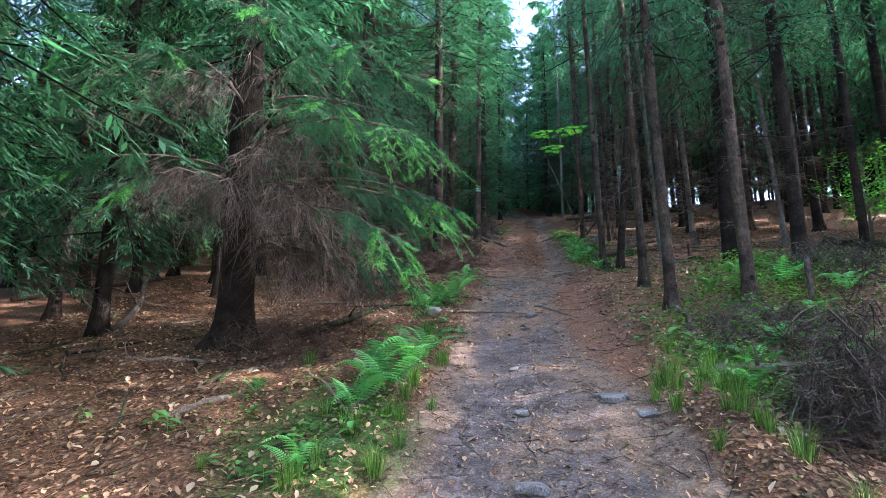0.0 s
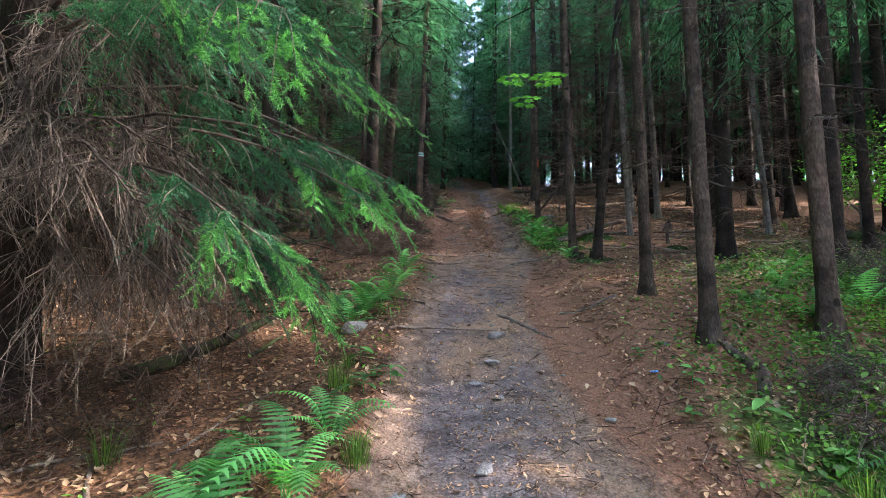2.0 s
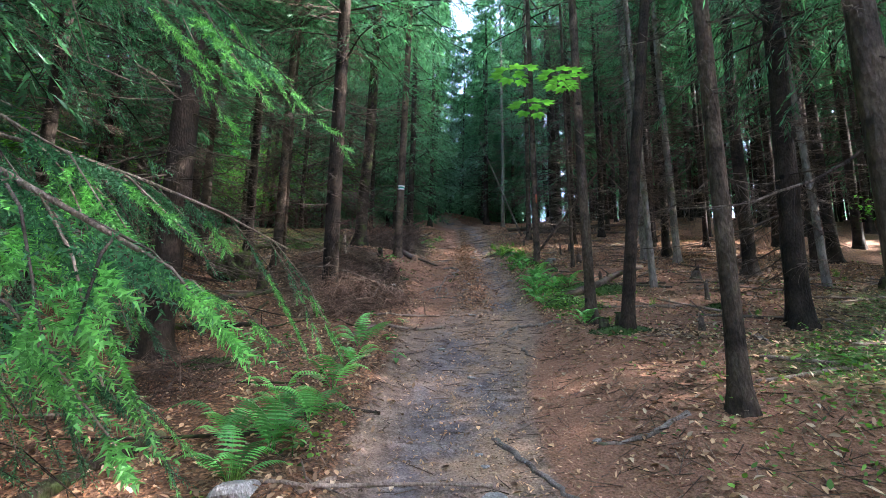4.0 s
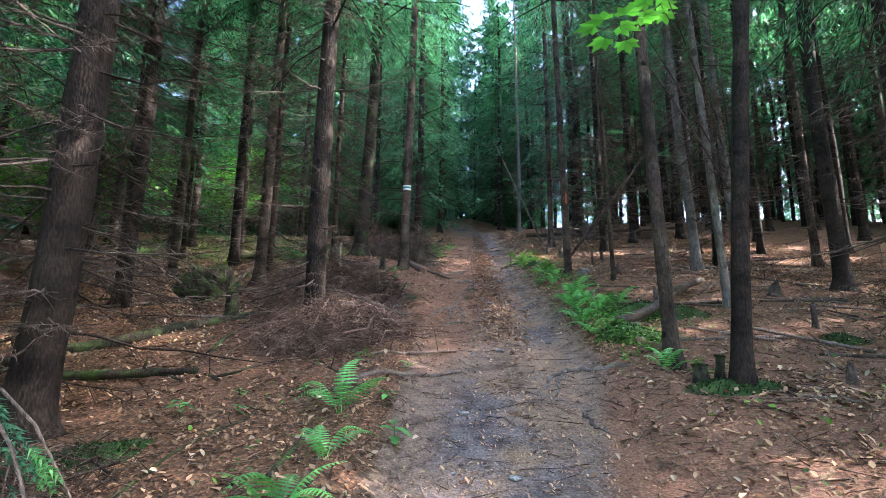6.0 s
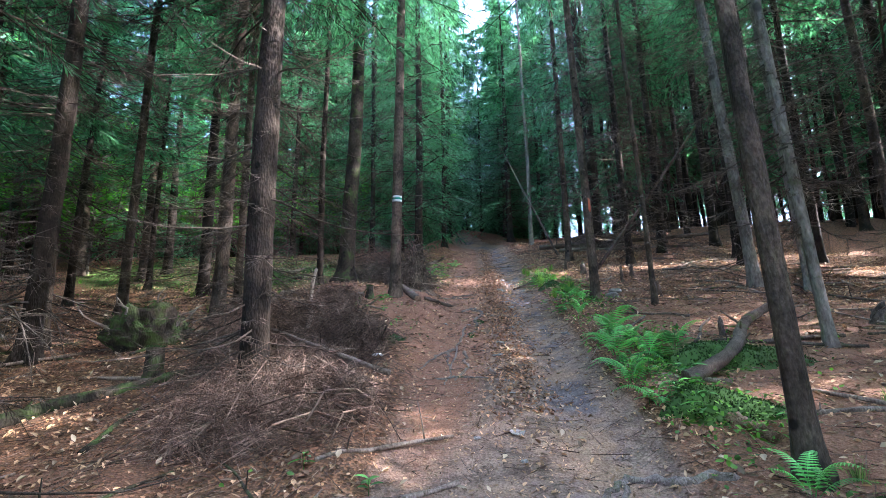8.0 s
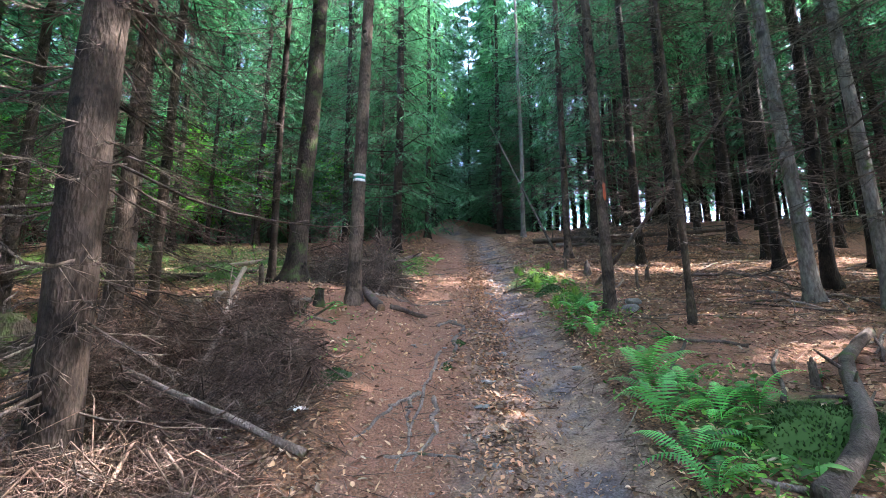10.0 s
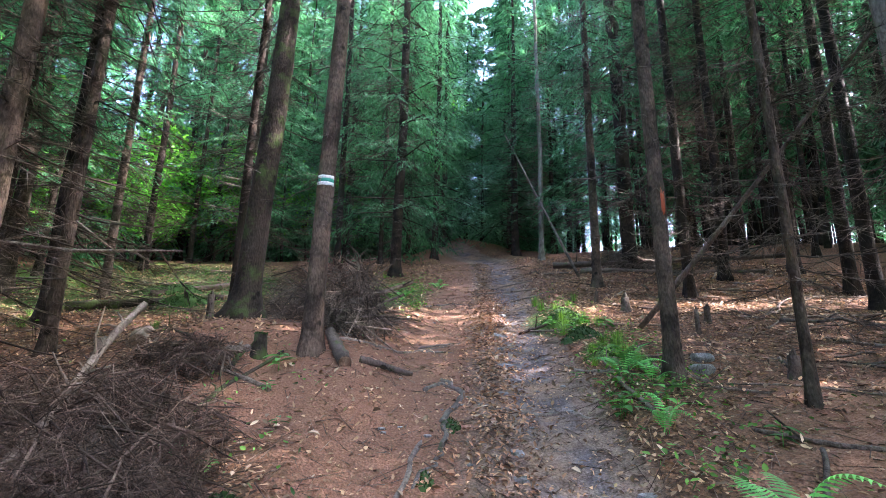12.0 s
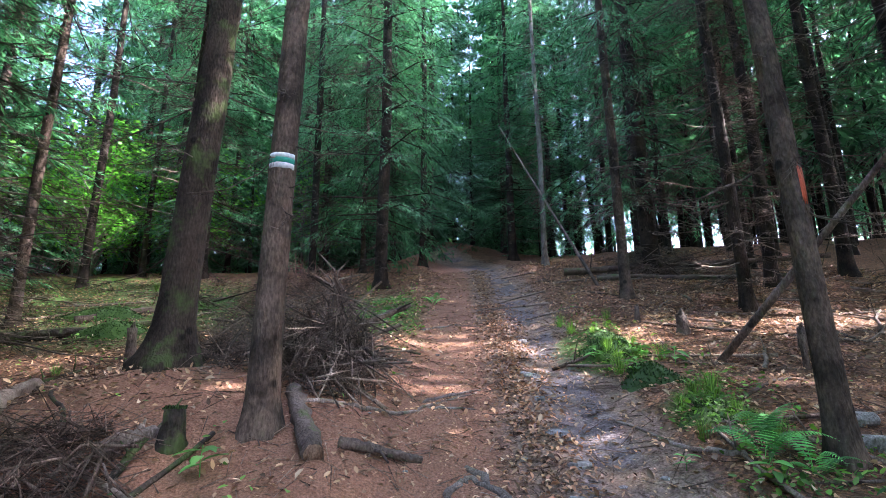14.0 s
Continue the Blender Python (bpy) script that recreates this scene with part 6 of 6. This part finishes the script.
def dead_bough(a, b, limbs, fall, r, label, seed):
    """A fallen dead bough held up at one end, with bowed limbs that hang to one side."""
    rng = np.random.default_rng(seed)
    a, b = np.array([*a[:2], floor_at(*a[:2]) + a[2]]), np.array([*b[:2], floor_at(*b[:2]) + b[2]])
    ob = new("dead_bough")
    ob.matrix_basis = pose(*a)
    tagged(ob, label, "branch", "fallen branches")
    s = np.linspace(0, 1, 9)
    stem = (b - a) * s[:, None] + np.array([0, 0, 1.0]) * (0.12 * np.sin(np.pi * s))[:, None] + rng.normal(0, 0.012, (9, 3))
    part("stem", Shape().add(*tube(stem, r * (1 - 0.7 * s), 8, 0.06, rng)).mesh("dead_bough", DEAD, True), ob)
    for k in range(limbs):
        f = 0.12 + 0.85 * k / limbs
        p = np.array([np.interp(f, s, stem[:, c]) for c in range(3)])
        d = np.array([fall[0] + rng.normal(0, 0.25), fall[1] + rng.normal(0, 0.25), 0.35 + rng.normal(0, 0.15)])
        ln = rng.uniform(0.5, 1.0)
        t = np.linspace(0, 1, 8)
        line = p + d * (t * ln)[:, None] + np.array([0, 0, -1.0]) * (0.75 * ln * t * t)[:, None]
        gx_, gy_ = line[:, 0] + a[0], line[:, 1] + a[1]
        line[:, 2] = np.maximum(line[:, 2], floor_many(gx_, gy_) - a[2] + 0.005)
        limb = part("limb", Shape().add(*tube(line, r * 0.5 * (1 - 0.75 * t), 6, 0.05, rng)).mesh("dead_limb", DEAD, True), ob)
        m = 10
        f2 = rng.uniform(0.2, 0.95, m)
        q0 = np.stack([np.interp(f2, t, line[:, c]) for c in range(3)], -1)
        q1 = q0 + unit(d + rng.normal(0, 0.7, (m, 3))) * rng.uniform(0.08, 0.28, (m, 1)) + np.array([0, 0, -0.08])
        v, q = twigs(q0, q1, 0.004, 0.0015, rng.normal(0, 0.02, (m, 3)))
        tagged(part("twig_tangle", Shape().add(v, q).mesh("bough_twigs", DEAD), limb), kind="stuff")
    return ob


root_plate(-2.15, 15.1, 0.5, 0.62, 20)
dead_bough((-3.6, 12.0, 0.9), (-2.0, 12.55, 0.95), 10, (0.75, -0.45), 0.022, "pale dead bough with bowed limbs above a mossy log", 1)
dead_bough((-3.4, 12.6, 0.5), (-2.3, 13.6, 0.7), 7, (0.7, 0.1), 0.018, "pale dead bough with bowed limbs above a mossy log", 2)
dead_bough((2.9, 3.0, 0.55), (2.35, 3.5, 0.5), 9, (-0.4, -0.35), 0.014, "dry grey bough hanging over the undergrowth", 3)
dead_bough((5.9, 16.5, 0.3), (6.9, 15.6, 0.15), 5, (0.2, -0.6), 0.02, "grey fallen bough on the leaf litter", 4)


# ---- roots and stones ----
def root(points, r, label="bare grey root crossing the track"):
    """A surface root that snakes along the ground."""
    rng = np.random.default_rng(int(abs(points[0][0] * 700 + points[0][1] * 31)))
    pts = np.array(points, float)
    s = np.linspace(0, 1, len(pts))
    t = np.linspace(0, 1, 5 * len(pts))
    x, y = np.interp(t, s, pts[:, 0]) + rng.normal(0, 0.012, len(t)), np.interp(t, s, pts[:, 1]) + rng.normal(0, 0.012, len(t))
    z = floor_many(x, y) + r * 0.35 * np.sin(np.pi * np.clip(t * 1.1, 0, 1)) + rng.normal(0, r * 0.12, len(t)) - r * 0.2
    line = np.stack([x, y, z], -1)
    line[0, 2] -= r
    line[-1, 2] -= r
    origin = line[0].copy()
    ob = new("tree_root", Shape().add(*tube(line - origin, r * (1 - 0.55 * t) * (1 + rng.normal(0, 0.07, len(t))), 8, 0.05, rng)).mesh("tree_root", ROOT, True))
    ob.matrix_basis = pose(*origin)
    return tagged(ob, label, "root", "roots across the track")


root([(2.38, 16.6), (2.56, 16.13), (2.32, 15.62), (2.32, 15.31), (2.22, 14.97), (2.03, 14.64)], 0.03)
root([(2.56, 16.13), (2.77, 15.78), (3.31, 15.72), (3.48, 15.36)], 0.022)
root([(3.9, 16.05), (3.73, 16.34), (3.6, 17.28)], 0.024)
root([(2.2, 17.69), (2.81, 17.96)], 0.022)
root([(2.25, 17.58), (2.65, 17.48)], 0.018)
root([(2.96, 10.64), (2.72, 10.78), (2.48, 11.0), (2.27, 10.84), (2.0, 10.4)], 0.034)
root([(2.48, 11.0), (2.3, 10.7), (2.15, 10.35)], 0.022)
root([(2.26, 10.06), (2.21, 9.79), (2.3, 9.5)], 0.018)
root([(0.2, 3.26), (-0.08, 3.16), (-0.2, 3.1)], 0.013, "thin twig-like root pressed into mud")
root([(0.09, 3.85), (0.16, 3.63), (0.26, 3.44)], 0.014, "thin twig-like root pressed into mud")
root([(0.48, 4.94), (0.47, 4.62), (0.38, 4.34)], 0.01, "thin twig-like root pressed into mud")
root([(1.4, 7.95), (1.5, 7.54), (1.61, 7.14), (1.7, 6.9)], 0.026)
root([(2.6, 7.44), (2.28, 7.41), (1.95, 7.65)], 0.026)
root([(1.85, 14.15), (1.75, 14.07), (1.55, 13.85), (1.3, 13.3)], 0.024)
root([(1.75, 14.07), (1.7, 13.8), (1.72, 13.4)], 0.018)
root([(1.93, 14.1), (1.89, 13.44), (1.7, 13.05)], 0.022)
root([(2.07, 13.37), (2.16, 13.05)], 0.016)
root([(2.22, 16.25), (2.38, 16.44), (2.55, 16.25)], 0.026)
root([(1.3, 17.0), (1.78, 17.08), (2.27, 17.62), (2.81, 17.91)], 0.022)
root([(1.49, 13.18), (1.86, 13.12), (2.19, 12.91)], 0.016)
root([(2.15, 15.3), (1.9, 14.3), (1.57, 12.85)], 0.02)
root([(2.4, 20.3), (2.9, 20.6), (3.3, 20.4)], 0.02)

STONE = bark_material("grey_stone", (0.27, 0.27, 0.255), (0.50, 0.50, 0.48), 0.0, 1.5)


def stone(x, y, sx, sy, sz, turn=0.0, seed=0, label="flat grey stone set in the track"):
    rng = np.random.default_rng(seed + int(abs(x * 1000)))
    bm = bmesh.new()
    bmesh.ops.create_icosphere(bm, subdivisions=3, radius=1.0)
    cuts = [(Vector(rng.normal(0, 1, 3)).normalized(), rng.uniform(0.62, 0.9)) for k in range(9)]
    cuts.append((Vector((0.1, 0.05, 1)).normalized(), 0.6))
    for v in bm.verts:
        for d, h in cuts:
            over = v.co.dot(d) - h
            if over > 0:
                v.co -= d * over
        v.co *= 1 + 0.06 * noise.noise(v.co * 3 + Vector((seed, 0, 0)))
        v.co.x, v.co.y, v.co.z = v.co.x * sx, v.co.y * sy, v.co.z * sz
    me = bpy.data.meshes.new("stone")
    bm.to_mesh(me)
    bm.free()
    me.materials.append(STONE)
    ob = new("stone", me)
    ob.matrix_basis = pose(x, y, floor_at(x, y) + sz * 0.15, rng.uniform(-6, 6), rng.uniform(-6, 6), turn)
    return tagged(ob, label, "stone", "stones in the track")


STONES = [(1.29, 4.13, 0.15, 0.12, 0.05), (0.68, 5.08, 0.08, 0.05, 0.03), (0.6, 4.06, 0.08, 0.06, 0.03), (0.48, 2.99, 0.12, 0.1, 0.05), (1.21, 7.14, 0.1, 0.08, 0.06), (1.05, 6.55, 0.08, 0.08, 0.03), (3.32, 18.25, 0.13, 0.1, 0.04),
          (3.11, 16.97, 0.09, 0.08, 0.035), (3.08, 16.51, 0.09, 0.07, 0.03), (3.63, 19.53, 0.1, 0.07, 0.04), (2.45, 14.3, 0.1, 0.07, 0.03), (2.29, 13.78, 0.07, 0.06, 0.025), (3.3, 14.34, 0.07, 0.06, 0.03), (2.01, 11.75, 0.09, 0.07, 0.03),
          (1.5, 9.19, 0.05, 0.04, 0.02), (1.34, 10.17, 0.05, 0.04, 0.02), (-0.13, 7.2, 0.16, 0.1, 0.1), (2.3, 6.1, 0.08, 0.06, 0.03), (4.72, 16.05, 0.12, 0.09, 0.09), (4.9, 16.35, 0.13, 0.1, 0.08), (0.95, 5.9, 0.05, 0.04, 0.02),
          (1.45, 3.8, 0.1, 0.08, 0.03), (0.85, 6.2, 0.09, 0.06, 0.02), (0.2, 4.9, 0.05, 0.04, 0.015), (1.55, 5.4, 0.05, 0.04, 0.02), (2.75, 15.0, 0.07, 0.05, 0.03), (2.7, 14.7, 0.06, 0.05, 0.03), (2.9, 16.1, 0.06, 0.05, 0.03), (3.2, 17.6, 0.07, 0.05, 0.03)]
for k, (x, y, sx, sy, sz) in enumerate(STONES):
    stone(x, y, sx, sy, sz, k * 47, k)
rng = np.random.default_rng(55)
for k in range(70):
    y = rng.uniform(2.5, 20)
    x = float(path_centre(y)) + rng.normal(0.1 if y > 11 else 0, 0.4)
    r = rng.uniform(0.012, 0.04)
    stone(x, y, r, r * rng.uniform(0.6, 1), r * 0.5, rng.uniform(0, 360), k + 100, "small grey pebble on the track")

# ---- litter dropped by walkers ----
BLUE = paint_material("blue_wrapper", (0.10, 0.35, 0.75))
PAPER = paint_material("white_paper", (0.75, 0.74, 0.72))


def crumpled(name, x, y, size, mat, label, seed):
    rng = np.random.default_rng(seed)
    n = 7
    u = np.linspace(-0.5, 0.5, n)
    U, V = np.meshgrid(u, u, indexing="ij")
    h = 0.28 * rng.uniform(0, 1, U.shape)
    v = np.stack([U + rng.normal(0, 0.06, U.shape), V * 0.7 + rng.normal(0, 0.06, U.shape), h], -1).reshape(-1, 3) * size
    i, j = np.meshgrid(np.arange(n - 1), np.arange(n - 1), indexing="ij")
    q = np.stack([i * n + j, (i + 1) * n + j, (i + 1) * n + j + 1, i * n + j + 1], -1).reshape(-1, 4)
    ob = new(name, make_mesh(name, v, q, [mat]))
    ob.matrix_basis = pose(x, y, floor_at(x, y) + 0.006, 0, 0, seed * 40)
    return tagged(ob, label, "litter")


crumpled("plastic_wrapper", 2.02, 5.72, 0.06, BLUE, "small blue plastic wrapper on red needles", 1)
crumpled("paper_tissue", 0.92, 13.6, 0.16, PAPER, "crumpled white paper tissue by the brush pile", 2)
crumpled("paper_tissue", 0.47, 13.3, 0.09, PAPER, "crumpled white paper tissue on leaves", 3)


# ---- loose sticks, twigs and leaves ----
rng = np.random.default_rng(61)
for k in range(430):
    if k % 5 < 3:
        x, y = rng.uniform(3.6, 10), rng.uniform(6.5, 25)
    else:
        x, y = rng.uniform(-5, 1.2), rng.uniform(3, 24)
    if abs(x - float(path_centre(y))) < 1.05:
        continue
    az, ln = rng.uniform(0, 3.14), rng.uniform(0.3, 1.5)
    log("fallen_stick", (x, y), (x + math.cos(az) * ln, y + math.sin(az) * ln), rng.uniform(0.008, 0.024), (LOG, LOG_PALE, LOG_PALE, LOG_PALE, LOG_MOSSY)[k % 5], "dead stick lying on the forest floor", group="fallen sticks", snags=int(rng.integers(0, 3)), seed=k)


def scatter_places(rng, n):
    """Places on the forest floor: many beside the track, fewer on it, a strip along its middle."""
    x, y = rng.uniform(-6, 11, n * 3), 1.5 + 25 * rng.uniform(0, 1, n * 3) ** 1.1
    d = x - path_centre(y)
    up = 1 / (1 + np.exp((12 - y) / 0.8))
    w = np.where(np.abs(d) > 1.0, 0.42, 0.05 + 0.8 * up * np.exp(-((d - 0.08) / 0.18) ** 2) + 0.35 * np.exp(-((np.abs(d) - 0.95) / 0.15) ** 2) + 0.06 * up)
    w = w * (1 - 0.55 * spot(x, y, 0.6, 15.5, 1.2, 2.0)) * (1 - 0.4 * spot(x, y, 5.5, 12, 2, 3)) + 0.35 * spot(x, y, 6.0, 19.5, 1.5, 2.5) + 0.5 * spot(x, y, 4.0, 9.3, 0.7, 0.7)
    keep = rng.uniform(0, 1, n * 3) < w
    return x[keep], y[keep]


DRY = leaf_material("dry_leaves", (0.085, 0.043, 0.022), (0.40, 0.245, 0.145), (1.0, 0.9, 0.8), True, 0.7, 0.15)
x, y = scatter_places(rng, 85000)
n = len(x)
v, q = scatter_blades(x, y, rng.uniform(0.002, 0.018, n), rng.uniform(0.025, 0.065, n), rng.uniform(0.014, 0.034, n), 0.25, rng, 0.3)
tagged(new("leaf_litter", Shape().add(v, q).mesh("leaf_litter", DRY)), "dry brown fallen leaves over the forest floor", "leaf litter", kind="stuff")
PALE = leaf_material("pale_dry_leaves", (0.18, 0.115, 0.07), (0.46, 0.34, 0.235), (1.0, 0.9, 0.8), True, 0.6, 0.15)
x, y = scatter_places(rng, 7000)
n = len(x)
v, q = scatter_blades(x, y, rng.uniform(0.006, 0.03, n), rng.uniform(0.035, 0.085, n), rng.uniform(0.018, 0.042, n), 0.35, rng, 0.45)
tagged(new("pale_leaf_litter", Shape().add(v, q).mesh("pale_leaf_litter", PALE)), "pale curled beech leaves strewn over the litter", "leaf litter", kind="stuff")
# extra leaves gathered along the rut
n = 3600
y = rng.uniform(12.0, 22, n)
x = path_centre(y) + 0.1 + rng.normal(0, 0.2, n)
v, q = scatter_blades(x, y, rng.uniform(0.003, 0.03, n), rng.uniform(0.02, 0.052, n), rng.uniform(0.012, 0.028, n), 0.4, rng, 0.45)
RUST = leaf_material("rust_leaves", (0.11, 0.055, 0.03), (0.40, 0.215, 0.13), (1.0, 0.8, 0.6), True, 0.65, 0.12)
tagged(new("leaf_drift", Shape().add(v, q).mesh("leaf_drift", RUST)), "rust-brown leaves gathered in the rut", "leaf litter", kind="stuff")

n = 15000
y = 1.8 + 19 * rng.uniform(0, 1, n) ** 1.2
x = path_centre(y) + rng.normal(0, 0.62, n)
v, q = scatter_blades(x, y, rng.uniform(0.001, 0.008, n), rng.uniform(0.012, 0.045, n), rng.uniform(0.005, 0.018, n), 0.18, rng, 0.3)
tagged(new("track_debris", Shape().add(v, q).mesh("track_debris", DRY)), "crumbs of leaf, bark and needle trodden into the track", "leaf litter", kind="stuff")
n = 2200
y = 1.8 + 19 * rng.uniform(0, 1, n)
x = path_centre(y) + rng.normal(0, 0.6, n)
az, ln = rng.uniform(0, 6.283, n), rng.uniform(0.03, 0.2, n)
x1, y1 = x + np.cos(az) * ln, y + np.sin(az) * ln
v, q = plain_twigs(np.stack([x, y, floor_many(x, y) + 0.004], -1), np.stack([x1, y1, floor_many(x1, y1) + 0.006], -1), 0.0032)
tagged(new("track_twigs", Shape().add(v, tris=q).mesh("track_twigs", DEAD)), "small broken twigs lying on the track", "twigs", kind="stuff")
x, y = scatter_places(rng, 26000)
n = len(x)
z = floor_many(x, y) + rng.uniform(0.003, 0.02, n)
az = rng.uniform(0, 6.283, n)
ln = rng.uniform(0.05, 0.42, n)
x1, y1 = x + np.cos(az) * ln, y + np.sin(az) * ln
z1 = floor_many(x1, y1) + rng.uniform(0.003, 0.03, n)
v, q = plain_twigs(np.stack([x, y, z], -1), np.stack([x1, y1, z1], -1), 0.0045)
tagged(new("twig_litter", Shape().add(v, tris=q).mesh("twig_litter", BROWN_TWIG)), "fine dead twigs strewn over the forest floor", "twigs", kind="stuff")
